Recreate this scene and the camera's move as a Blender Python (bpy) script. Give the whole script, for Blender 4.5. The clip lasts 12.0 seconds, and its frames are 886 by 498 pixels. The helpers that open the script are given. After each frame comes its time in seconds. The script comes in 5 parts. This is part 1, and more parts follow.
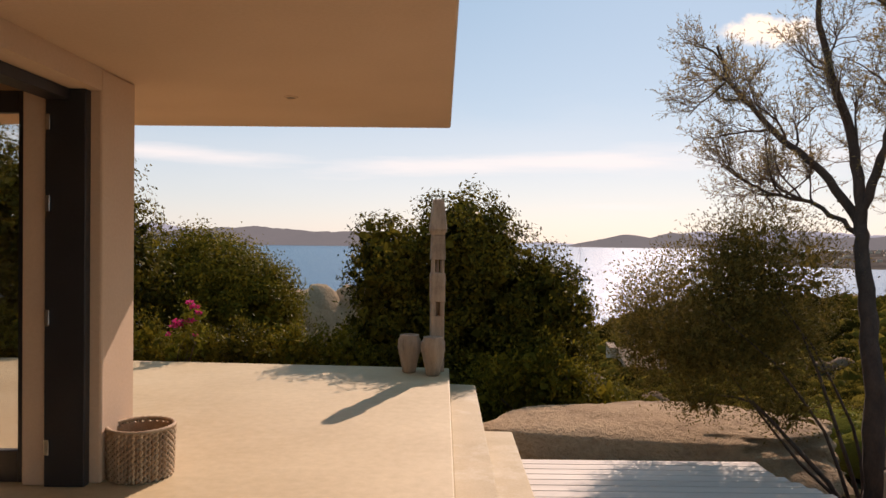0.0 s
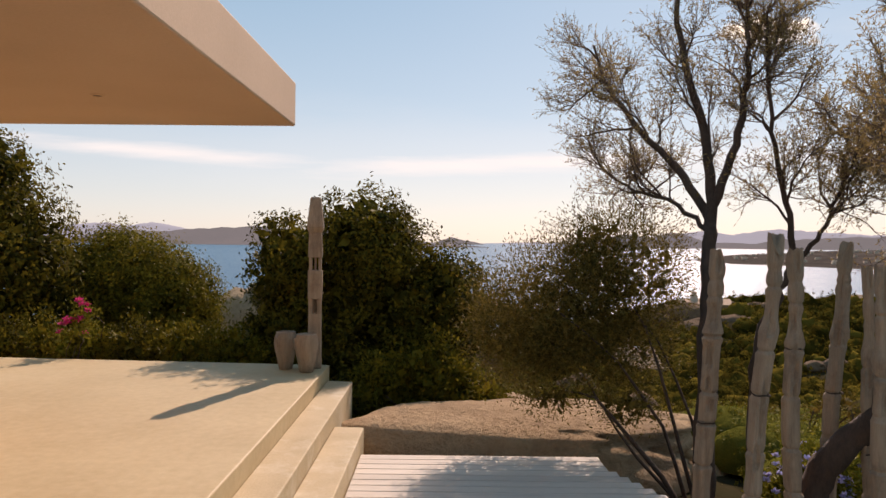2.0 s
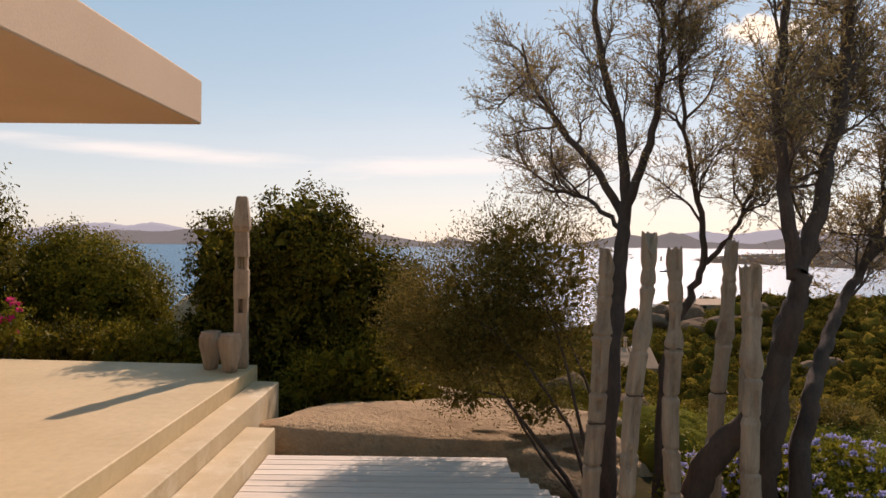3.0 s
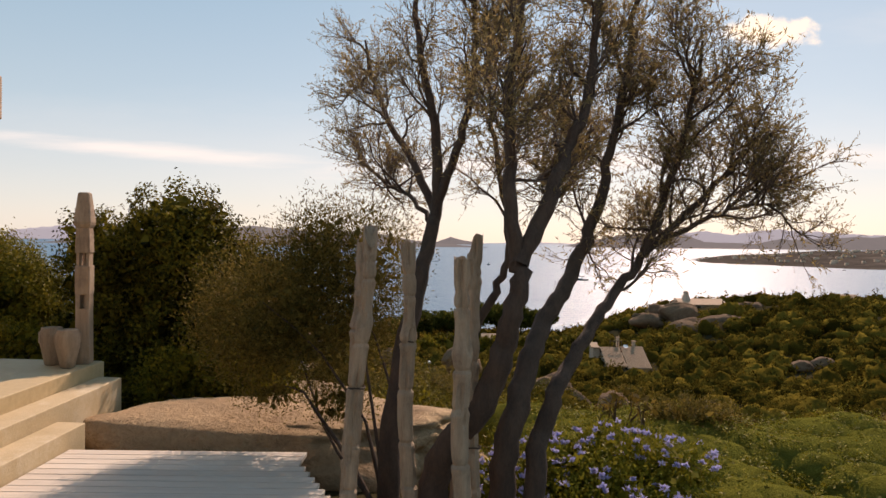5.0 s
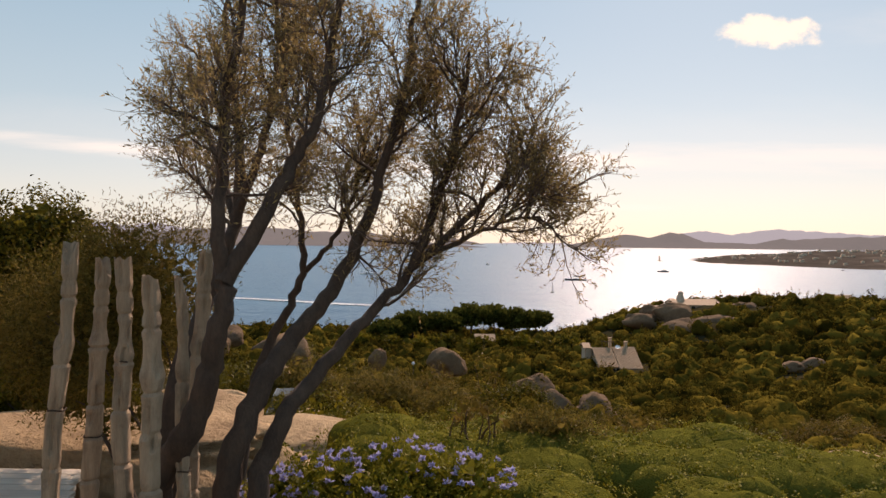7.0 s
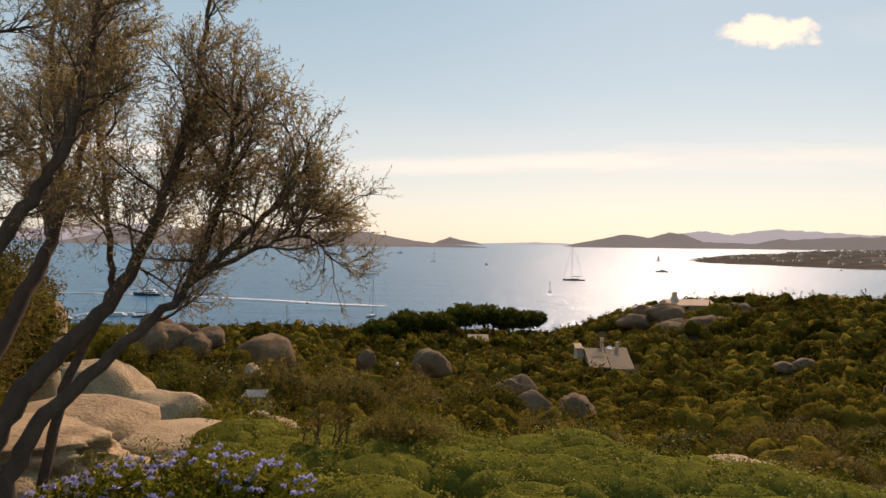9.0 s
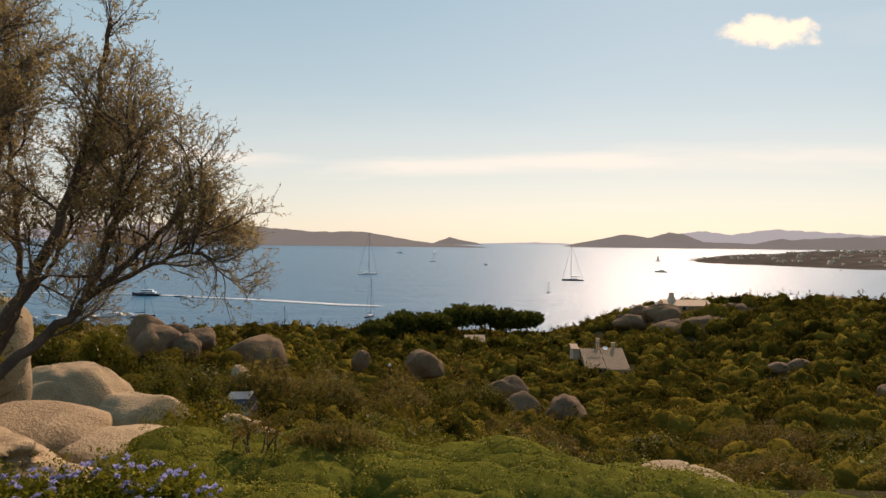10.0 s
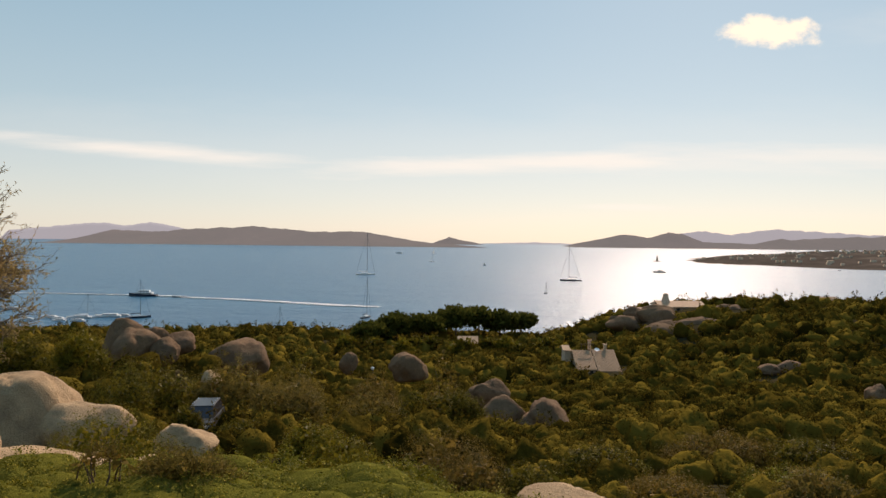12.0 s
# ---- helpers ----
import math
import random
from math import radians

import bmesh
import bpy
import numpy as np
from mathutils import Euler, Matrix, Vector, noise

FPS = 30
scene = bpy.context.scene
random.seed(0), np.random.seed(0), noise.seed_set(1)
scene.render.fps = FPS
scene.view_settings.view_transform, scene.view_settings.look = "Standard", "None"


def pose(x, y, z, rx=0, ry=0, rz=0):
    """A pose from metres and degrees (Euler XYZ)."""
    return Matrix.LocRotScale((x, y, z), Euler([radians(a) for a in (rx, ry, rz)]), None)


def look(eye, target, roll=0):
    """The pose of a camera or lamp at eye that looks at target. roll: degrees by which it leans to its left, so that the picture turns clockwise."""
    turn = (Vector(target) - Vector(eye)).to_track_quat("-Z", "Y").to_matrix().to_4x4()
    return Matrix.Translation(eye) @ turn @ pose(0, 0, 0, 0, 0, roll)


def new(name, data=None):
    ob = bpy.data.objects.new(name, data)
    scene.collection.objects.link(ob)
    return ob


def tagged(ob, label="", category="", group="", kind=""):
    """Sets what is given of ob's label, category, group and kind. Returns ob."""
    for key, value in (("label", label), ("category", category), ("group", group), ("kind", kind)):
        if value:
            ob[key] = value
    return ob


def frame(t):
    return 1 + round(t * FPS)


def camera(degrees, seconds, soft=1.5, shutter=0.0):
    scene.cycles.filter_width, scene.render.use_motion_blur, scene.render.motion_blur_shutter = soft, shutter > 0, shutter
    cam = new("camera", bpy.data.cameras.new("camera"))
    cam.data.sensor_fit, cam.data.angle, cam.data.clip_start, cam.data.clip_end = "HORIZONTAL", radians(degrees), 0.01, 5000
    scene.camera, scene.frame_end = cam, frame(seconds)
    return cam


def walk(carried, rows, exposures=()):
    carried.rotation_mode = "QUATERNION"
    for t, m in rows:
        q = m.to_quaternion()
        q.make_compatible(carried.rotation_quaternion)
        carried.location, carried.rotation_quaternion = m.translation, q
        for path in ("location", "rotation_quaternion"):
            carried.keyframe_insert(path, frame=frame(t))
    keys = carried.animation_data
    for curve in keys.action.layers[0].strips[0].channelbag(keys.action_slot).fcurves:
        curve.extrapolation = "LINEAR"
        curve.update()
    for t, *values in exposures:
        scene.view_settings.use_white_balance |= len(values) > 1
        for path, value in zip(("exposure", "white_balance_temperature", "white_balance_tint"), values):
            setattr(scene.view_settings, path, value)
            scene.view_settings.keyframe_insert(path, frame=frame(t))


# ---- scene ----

cam = camera(64, 12.0, soft=1.5)
# seconds, x, y, z; the camera slides sideways and never turns
PATH = [
    (0.0, 0.000, 0.000, 1.550),
    (0.5, 0.332, -0.059, 1.547),
    (1.0, 0.681, -0.087, 1.532),
    (1.5, 1.057, -0.080, 1.532),
    (2.0, 1.462, -0.055, 1.539),
    (2.5, 1.889, -0.036, 1.546),
    (3.0, 2.331, -0.013, 1.541),
    (3.2, 2.535, -0.018, 1.539),
    (4.8, 4.035, -0.010, 1.512),
    (5.0, 4.207, -0.027, 1.515),
    (5.5, 4.698, -0.009, 1.546),
    (6.0, 5.175, 0.032, 1.603),
    (6.5, 5.657, 0.085, 1.642),
    (7.0, 6.152, 0.119, 1.651),
    (7.5, 6.648, 0.214, 1.642),
    (7.7, 6.868, 0.205, 1.640),
    (9.5, 8.540, -0.260, 1.916),
    (10.0, 9.048, -0.288, 1.980),
    (10.5, 9.546, -0.243, 2.034),
    (11.0, 10.051, -0.243, 2.105),
    (11.5, 10.566, -0.221, 2.206),
    (12.0, 11.089, -0.201, 2.368),
]
walk(cam, [(t, pose(x, y, z, 89.32, -0.65, 0)) for t, x, y, z in PATH],
     exposures=[(0, 0.18, 7000, 30), (3, 0.22, 7300, 31), (7.5, 0.25, 7750, 31), (9.5, 0.17, 7800, 26), (12, 0.12, 7400, 24)])

# ---------------------------------------------------------------- sky and sun
SUN_AZ, SUN_EL = 20.0, 38.0
world = bpy.data.worlds.new("sky")
scene.world = world
world.use_nodes = True


def link(nt, a, b):
    nt.links.new(a, b)


def build_sky():
    nt = world.node_tree
    nt.nodes.clear()
    N = nt.nodes.new

    def math_node(op, a, b=None, c=None):
        n = N("ShaderNodeMath")
        n.operation = op
        for i, v in enumerate((a, b, c)):
            if v is None:
                continue
            if isinstance(v, (int, float)):
                n.inputs[i].default_value = v
            else:
                link(nt, v, n.inputs[i])
        return n.outputs[0]

    def ranged(v, a, b, c, d):
        n = N("ShaderNodeMapRange")
        n.interpolation_type = "SMOOTHSTEP"
        for i, k in zip((1, 2, 3, 4), (a, b, c, d)):
            n.inputs[i].default_value = k
        link(nt, v, n.inputs[0])
        return n.outputs[0]

    def mixed(f, a, b):
        n = N("ShaderNodeMix")
        n.data_type = "RGBA"
        for v, i in ((f, 0), (a, 6), (b, 7)):
            if isinstance(v, tuple):
                n.inputs[i].default_value = v
            elif isinstance(v, float):
                n.inputs[i].default_value = v
            else:
                link(nt, v, n.inputs[i])
        return n.outputs[2]

    sky = N("ShaderNodeTexSky")
    sky.sky_type, sky.sun_disc = "NISHITA", False
    sky.sun_elevation, sky.sun_rotation = radians(SUN_EL), radians(SUN_AZ)
    sky.air_density, sky.dust_density, sky.ozone_density = 1.0, 0.5, 1.5
    tc = N("ShaderNodeTexCoord")
    sep = N("ShaderNodeSeparateXYZ")
    link(nt, tc.outputs["Generated"], sep.inputs[0])
    # a light sea haze evens the sky out, cream at the horizon
    ramp = N("ShaderNodeValToRGB")
    els = ramp.color_ramp.elements
    els[0].position, els[0].color = 0.0, HAZE[0]
    els[1].position, els[1].color = 1.0, HAZE[4]
    for p, c in ((0.06, HAZE[1]), (0.17, HAZE[2]), (0.36, HAZE[3])):
        e = els.new(p)
        e.color = c
    link(nt, sep.outputs[2], ramp.inputs[0])
    sc = N("ShaderNodeVectorMath")
    sc.operation = "SCALE"
    sc.inputs["Scale"].default_value = SKY_GAIN
    link(nt, sky.outputs[0], sc.inputs[0])
    col = mixed(0.55, sc.outputs[0], ramp.outputs[0])
    # cirrus streaks low over the sea and one small cumulus
    gx = math_node("DIVIDE", sep.outputs[0], math_node("MAXIMUM", sep.outputs[1], 0.05))
    gz = math_node("DIVIDE", sep.outputs[2], math_node("MAXIMUM", sep.outputs[1], 0.05))
    comb = N("ShaderNodeCombineXYZ")
    link(nt, gx, comb.inputs[0])
    link(nt, gz, comb.inputs[1])

    def noise_at(sx, sy, scale, detail=6):
        mp = N("ShaderNodeMapping")
        mp.inputs["Scale"].default_value = (sx, sy, 1)
        link(nt, comb.outputs[0], mp.inputs[0])
        n = N("ShaderNodeTexNoise")
        n.inputs["Scale"].default_value, n.inputs["Detail"].default_value, n.inputs["Roughness"].default_value = scale, detail, 0.6
        link(nt, mp.outputs[0], n.inputs["Vector"])
        return n.outputs[0]

    streak = noise_at(1.0, 9.0, 3.0)
    veil = noise_at(1.0, 4.0, 2.0)
    puff = noise_at(1.0, 1.3, 24.0, 8)

    def blob(cx, cz, rx, rz, wob, tilt, k0, k1, gain):
        dx = math_node("DIVIDE", math_node("SUBTRACT", gx, cx), rx)
        dz = math_node("DIVIDE", math_node("SUBTRACT", math_node("SUBTRACT", gz, cz), math_node("MULTIPLY", math_node("SUBTRACT", gx, cx), tilt)), rz)
        d = math_node("SQRT", math_node("ADD", math_node("MULTIPLY", dx, dx), math_node("MULTIPLY", dz, dz)))
        d = math_node("ADD", d, math_node("MULTIPLY", math_node("SUBTRACT", wob, 0.5), 2.2))
        return ranged(d, k0, k1, gain, 0.0)

    front = math_node("GREATER_THAN", sep.outputs[1], 0.06)
    masks = [
        blob(-0.44, 0.124, 0.30, 0.016, streak, -0.08, 0.0, 1.3, 0.75),
        blob(0.12, 0.110, 0.36, 0.017, streak, 0.04, 0.0, 1.3, 0.8),
        blob(0.48, 0.122, 0.34, 0.026, streak, 0.03, 0.0, 1.3, 0.55),
        blob(0.25, 0.050, 0.08, 0.006, streak, 0.0, 0.1, 1.2, 0.45),
        blob(0.0, 0.12, 0.9, 0.09, veil, 0.0, 0.2, 1.1, 0.10),
        blob(0.75, 0.32, 0.30, 0.05, veil, 0.1, 0.1, 1.1, 0.22),
    ]
    total = masks[0]
    for m in masks[1:]:
        total = math_node("MAXIMUM", total, m)
    col = mixed(math_node("MULTIPLY", total, front), col, CLOUD)
    cum = blob(0.456, 0.299, 0.072, 0.025, puff, 0.02, 0.35, 1.1, 1.0)
    col = mixed(math_node("MULTIPLY", cum, front), col, CUMULUS)
    bg = N("ShaderNodeBackground")
    bg.inputs[1].default_value = 1.0
    out = N("ShaderNodeOutputWorld")
    link(nt, col, bg.inputs[0])
    link(nt, bg.outputs[0], out.inputs[0])


HAZE = [(0.77, 0.875, 0.84, 1), (0.65, 0.815, 0.82, 1), (0.45, 0.71, 0.775, 1), (0.27, 0.575, 0.71, 1), (0.17, 0.405, 0.625, 1)]
SKY_GAIN = 0.075
CLOUD = (0.86, 0.89, 0.83, 1)
CUMULUS = (1.10, 1.02, 0.80, 1)
build_sky()
sun = new("sun", bpy.data.lights.new("sun", "SUN"))
sun.data.energy, sun.data.angle, sun.data.color = 4.2, radians(0.6), (1.0, 0.90, 0.76)
_a, _e = radians(SUN_AZ), radians(SUN_EL)
sun.matrix_world = look((60 * math.sin(_a) * math.cos(_e), 60 * math.cos(_a) * math.cos(_e), 60 * math.sin(_e)), (0, 0, 0))


# ---------------------------------------------------------------- materials
def material(name, a, b, scale=4.0, rough=0.7, bump=0.2, fine=60.0, stretch=(1, 1, 1), metal=0.0, spots=None, island=False, trans=0.0, bump_dist=0.02, gloss=None):
    """Two colours mixed by coarse and fine noise, with bump; spots: a third colour in sparse stains."""
    m = bpy.data.materials.new(name)
    m.use_nodes = True
    nt = m.node_tree
    N = nt.nodes.new
    p = nt.nodes["Principled BSDF"]
    out = nt.nodes["Material Output"]
    tc = N("ShaderNodeTexCoord")
    mp = N("ShaderNodeMapping")
    mp.inputs["Scale"].default_value = stretch
    link(nt, tc.outputs["Object"], mp.inputs[0])
    n1 = N("ShaderNodeTexNoise")
    n1.inputs["Scale"].default_value, n1.inputs["Detail"].default_value = scale, 5
    n2 = N("ShaderNodeTexNoise")
    n2.inputs["Scale"].default_value, n2.inputs["Detail"].default_value, n2.inputs["Roughness"].default_value = fine, 6, 0.65
    for n in (n1, n2):
        link(nt, mp.outputs[0], n.inputs["Vector"])
    fac = N("ShaderNodeMath")
    fac.operation = "MULTIPLY_ADD"
    fac.inputs[1].default_value, fac.inputs[2].default_value = 0.55, -0.02
    link(nt, n1.outputs[0], fac.inputs[0])
    add = N("ShaderNodeMath")
    add.operation = "MULTIPLY_ADD"
    add.inputs[1].default_value = 0.5
    link(nt, n2.outputs[0], add.inputs[0])
    link(nt, fac.outputs[0], add.inputs[2])
    last = add
    if island:
        geo = N("ShaderNodeNewGeometry")
        isl = N("ShaderNodeMath")
        isl.operation = "MULTIPLY_ADD"
        isl.inputs[1].default_value = 0.5
        link(nt, geo.outputs["Random Per Island"], isl.inputs[0])
        sub = N("ShaderNodeMath")
        sub.operation = "SUBTRACT"
        sub.inputs[1].default_value = 0.25
        link(nt, add.outputs[0], sub.inputs[0])
        link(nt, sub.outputs[0], isl.inputs[2])
        last = isl
    else:
        ob = N("ShaderNodeObjectInfo")
        isl = N("ShaderNodeMath")
        isl.operation = "MULTIPLY_ADD"
        isl.inputs[1].default_value = 0.12
        link(nt, ob.outputs["Random"], isl.inputs[0])
        link(nt, add.outputs[0], isl.inputs[2])
        last = isl
    ramp = N("ShaderNodeMapRange")
    ramp.inputs["From Min"].default_value, ramp.inputs["From Max"].default_value = 0.30, 0.72
    link(nt, last.outputs[0], ramp.inputs[0])
    mix = N("ShaderNodeMix")
    mix.data_type = "RGBA"
    mix.inputs[6].default_value, mix.inputs[7].default_value = (*a, 1), (*b, 1)
    link(nt, ramp.outputs[0], mix.inputs[0])
    col = mix.outputs[2]
    if spots:
        n3 = N("ShaderNodeTexNoise")
        n3.inputs["Scale"].default_value, n3.inputs["Detail"].default_value, n3.inputs["Roughness"].default_value = scale * 0.6, 8, 0.7
        link(nt, tc.outputs["Object"], n3.inputs["Vector"])
        r3 = N("ShaderNodeMapRange")
        r3.inputs["From Min"].default_value, r3.inputs["From Max"].default_value, r3.inputs["To Max"].default_value = 0.52, 0.68, 0.7
        link(nt, n3.outputs[0], r3.inputs[0])
        mx = N("ShaderNodeMix")
        mx.data_type = "RGBA"
        mx.inputs[7].default_value = (*spots, 1)
        link(nt, r3.outputs[0], mx.inputs[0])
        link(nt, col, mx.inputs[6])
        col = mx.outputs[2]
    link(nt, col, p.inputs["Base Color"])
    p.inputs["Roughness"].default_value, p.inputs["Metallic"].default_value = rough, metal
    if gloss is not None:
        p.inputs["Specular IOR Level"].default_value = gloss
    if bump:
        bp = N("ShaderNodeBump")
        bp.inputs["Strength"].default_value, bp.inputs["Distance"].default_value = bump, bump_dist
        link(nt, add.outputs[0], bp.inputs["Height"])
        link(nt, bp.outputs[0], p.inputs["Normal"])
    if trans:
        tr = N("ShaderNodeBsdfTranslucent")
        link(nt, col, tr.inputs[0])
        ms = N("ShaderNodeMixShader")
        ms.inputs[0].default_value = trans
        link(nt, p.outputs[0], ms.inputs[1])
        link(nt, tr.outputs[0], ms.inputs[2])
        link(nt, ms.outputs[0], out.inputs[0])
    return m


PLASTER = material("plaster", (0.53, 0.36, 0.23), (0.62, 0.435, 0.29), 1.2, 0.85, 0.15, 45)
FLOOR = material("resin_floor", (0.40, 0.285, 0.14), (0.58, 0.44, 0.245), 0.8, 0.6, 0.06, 12, spots=(0.60, 0.47, 0.28))
STEP = material("step_cement", (0.40, 0.295, 0.16), (0.56, 0.43, 0.255), 3.0, 0.75, 0.35, 50, spots=(0.64, 0.54, 0.38))
DECK = material("deck_boards", (0.46, 0.385, 0.31), (0.68, 0.585, 0.475), 2.0, 0.7, 0.25, 30, stretch=(0.25, 4, 4))
GRANITE = material("granite", (0.29, 0.185, 0.105), (0.52, 0.36, 0.21), 1.6, 0.95, 1.0, 14, spots=(0.20, 0.13, 0.08), bump_dist=0.14, gloss=0.1)
# granite copy darkened to put the backlit shade of far rocks into colour
GRANITE_SHADED = material("granite_far_shaded", (0.092, 0.056, 0.036), (0.215, 0.135, 0.080), 0.5, 0.95, 0.9, 3, spots=(0.09, 0.07, 0.057), bump_dist=0.3, gloss=0.05)
SOIL = material("soil", (0.022, 0.019, 0.010), (0.052, 0.042, 0.022), 0.5, 0.95, 0.5, 8, spots=(0.03, 0.036, 0.015), bump_dist=0.1, gloss=0.0)
WOOD = material("weathered_wood", (0.20, 0.13, 0.08), (0.46, 0.33, 0.22), 4, 0.85, 1.0, 30, stretch=(6, 6, 0.5), spots=(0.15, 0.10, 0.07))
BARK = material("bark", (0.034, 0.020, 0.014), (0.110, 0.066, 0.043), 6, 0.9, 1.0, 40, stretch=(2, 2, 0.6))
WICKER = material("wicker", (0.32, 0.20, 0.11), (0.52, 0.36, 0.21), 14, 0.7, 0.4, 120, island=True)
BLACK = material("dark_frame", (0.012, 0.011, 0.012), (0.025, 0.022, 0.022), 4, 0.45, 0.05, 80)
LEAF_OAK = material("oak_leaf", (0.038, 0.035, 0.005), (0.192, 0.150, 0.018), 1.4, 0.5, 0, 5, island=True, trans=0.34, gloss=0.05)
LEAF_OLIVE = material("olive_leaf", (0.092, 0.072, 0.017), (0.243, 0.169, 0.041), 1.4, 0.55, 0, 5, island=True, trans=0.40, gloss=0.05)
LEAF_DRY = material("dry_leaf", (0.084, 0.060, 0.013), (0.232, 0.148, 0.033), 1.4, 0.6, 0, 5, island=True, trans=0.34, gloss=0.05)
LEAF_HEDGE = material("hedge_leaf", (0.083, 0.075, 0.008), (0.250, 0.190, 0.020), 1.2, 0.5, 0, 5, island=True, trans=0.33, gloss=0.05)
LEAF_CARPET = material("carpet_leaf", (0.087, 0.089, 0.008), (0.315, 0.250, 0.026), 1.2, 0.6, 0, 5, island=True, trans=0.16, gloss=0.05)
# darker copy of the carpet leaf: shade inside the hedge as colour
LEAF_SHADE = material("hedge_inside_shade", (0.046, 0.049, 0.009), (0.140, 0.130, 0.023), 5, 0.9, 1.0, 45, gloss=0.0, bump_dist=0.06)
LEAF_CROWN = material("thin_olive_leaf", (0.20, 0.145, 0.060), (0.42, 0.30, 0.125), 1.4, 0.55, 0, 5, island=True, trans=0.6, gloss=0.1)
TWIG = material("twig_bark", (0.085, 0.055, 0.038), (0.20, 0.135, 0.095), 6, 0.9, 0.4, 40)
LEAF_LIME = material("lime_leaf", (0.090, 0.093, 0.010), (0.268, 0.227, 0.026), 2, 0.5, 0, 6, island=True, trans=0.30, gloss=0.05)
LEAF_SCRUB = material("scrub_leaf", (0.032, 0.024, 0.004), (0.180, 0.126, 0.020), 0.22, 0.8, 0.9, 5.0, island=True, trans=0.2, gloss=0.0, bump_dist=0.25)
LEAF_PINE = material("pine_leaf", (0.040, 0.045, 0.010), (0.114, 0.114, 0.022), 0.3, 0.8, 0, 1.0, island=True, trans=0.4, gloss=0.0)
PINK = material("bougainvillea", (0.60, 0.03, 0.16), (0.80, 0.08, 0.28), 9, 0.6, 0, 30, island=True, trans=0.35, gloss=0.1)
BLUE = material("plumbago", (0.38, 0.36, 0.62), (0.56, 0.53, 0.80), 9, 0.6, 0, 30, island=True, trans=0.35, gloss=0.1)
TILE = material("terracotta", (0.33, 0.19, 0.105), (0.48, 0.31, 0.185), 1.2, 0.85, 0.3, 6, bump_dist=0.1)
STUCCO = material("stucco", (0.44, 0.32, 0.22), (0.56, 0.42, 0.30), 1.2, 0.9, 0.2, 8)
HULL_WHITE = material("white_hull", (0.72, 0.72, 0.71), (0.80, 0.80, 0.79), 1, 0.35, 0, 8)
HULL_DARK = material("dark_hull", (0.02, 0.025, 0.04), (0.04, 0.045, 0.06), 1, 0.35, 0, 8)
MAST = material("mast", (0.10, 0.09, 0.09), (0.18, 0.17, 0.16), 1, 0.4, 0, 8)
CARPAINT = material("grey_carpaint", (0.020, 0.020, 0.021), (0.032, 0.032, 0.033), 1, 0.35, 0, 8)
CARGLASS = material("car_glass", (0.02, 0.02, 0.025), (0.03, 0.03, 0.035), 1, 0.08, 0, 8)
TYRE = material("tyre", (0.015, 0.015, 0.015), (0.03, 0.03, 0.03), 4, 0.9, 0, 8)
CHROME = material("steel", (0.5, 0.5, 0.5), (0.6, 0.6, 0.6), 4, 0.25, 0, 8, metal=1.0)
SHORE = material("shore_scrub", (0.05, 0.042, 0.034), (0.10, 0.080, 0.066), 0.02, 0.95, 0, 0.12, spots=(0.17, 0.135, 0.11), gloss=0.0)


def sea_material():
    m = bpy.data.materials.new("sea")
    m.use_nodes = True
    nt = m.node_tree
    N = nt.nodes.new
    p = nt.nodes["Principled BSDF"]
    tc = N("ShaderNodeTexCoord")
    hs = []
    for scale, detail, k in ((0.035, 4, 1.0), (0.30, 4, 0.35)):
        mp = N("ShaderNodeMapping")
        mp.inputs["Scale"].default_value = (0.55, 1.0, 1.0)
        mp.inputs["Rotation"].default_value = (0, 0, radians(20))
        n = N("ShaderNodeTexNoise")
        n.inputs["Scale"].default_value, n.inputs["Detail"].default_value, n.inputs["Roughness"].default_value = scale, detail, 0.6
        link(nt, tc.outputs["Object"], mp.inputs[0])
        link(nt, mp.outputs[0], n.inputs["Vector"])
        hs.append((n, k))
    b1 = N("ShaderNodeBump")
    b1.inputs["Strength"].default_value, b1.inputs["Distance"].default_value = 0.6, 4.0
    link(nt, hs[0][0].outputs[0], b1.inputs["Height"])
    b2 = N("ShaderNodeBump")
    b2.inputs["Strength"].default_value, b2.inputs["Distance"].default_value = 0.9, 1.4
    link(nt, hs[1][0].outputs[0], b2.inputs["Height"])
    link(nt, b1.outputs[0], b2.inputs["Normal"])
    link(nt, b2.outputs[0], p.inputs["Normal"])
    # wind streaks: slightly lighter and darker lanes
    mp = N("ShaderNodeMapping")
    mp.inputs["Scale"].default_value = (0.0012, 0.010, 1)
    n = N("ShaderNodeTexNoise")
    n.inputs["Scale"].default_value, n.inputs["Detail"].default_value = 1.0, 6
    link(nt, tc.outputs["Object"], mp.inputs[0])
    link(nt, mp.outputs[0], n.inputs["Vector"])
    mix = N("ShaderNodeMix")
    mix.data_type = "RGBA"
    mix.inputs[6].default_value, mix.inputs[7].default_value = (0.004, 0.068, 0.145, 1), (0.020, 0.124, 0.205, 1)
    link(nt, n.outputs[0], mix.inputs[0])
    link(nt, mix.outputs[2], p.inputs["Base Color"])
    p.inputs["Roughness"].default_value, p.inputs["IOR"].default_value = 0.30, 1.33
    p.inputs["Specular IOR Level"].default_value = 0.5
    return m


SEA = sea_material()


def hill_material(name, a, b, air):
    """Far land; the air light in front of it is painted in as emission."""
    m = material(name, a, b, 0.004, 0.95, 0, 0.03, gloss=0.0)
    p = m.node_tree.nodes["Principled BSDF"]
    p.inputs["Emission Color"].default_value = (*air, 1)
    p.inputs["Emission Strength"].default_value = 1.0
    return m


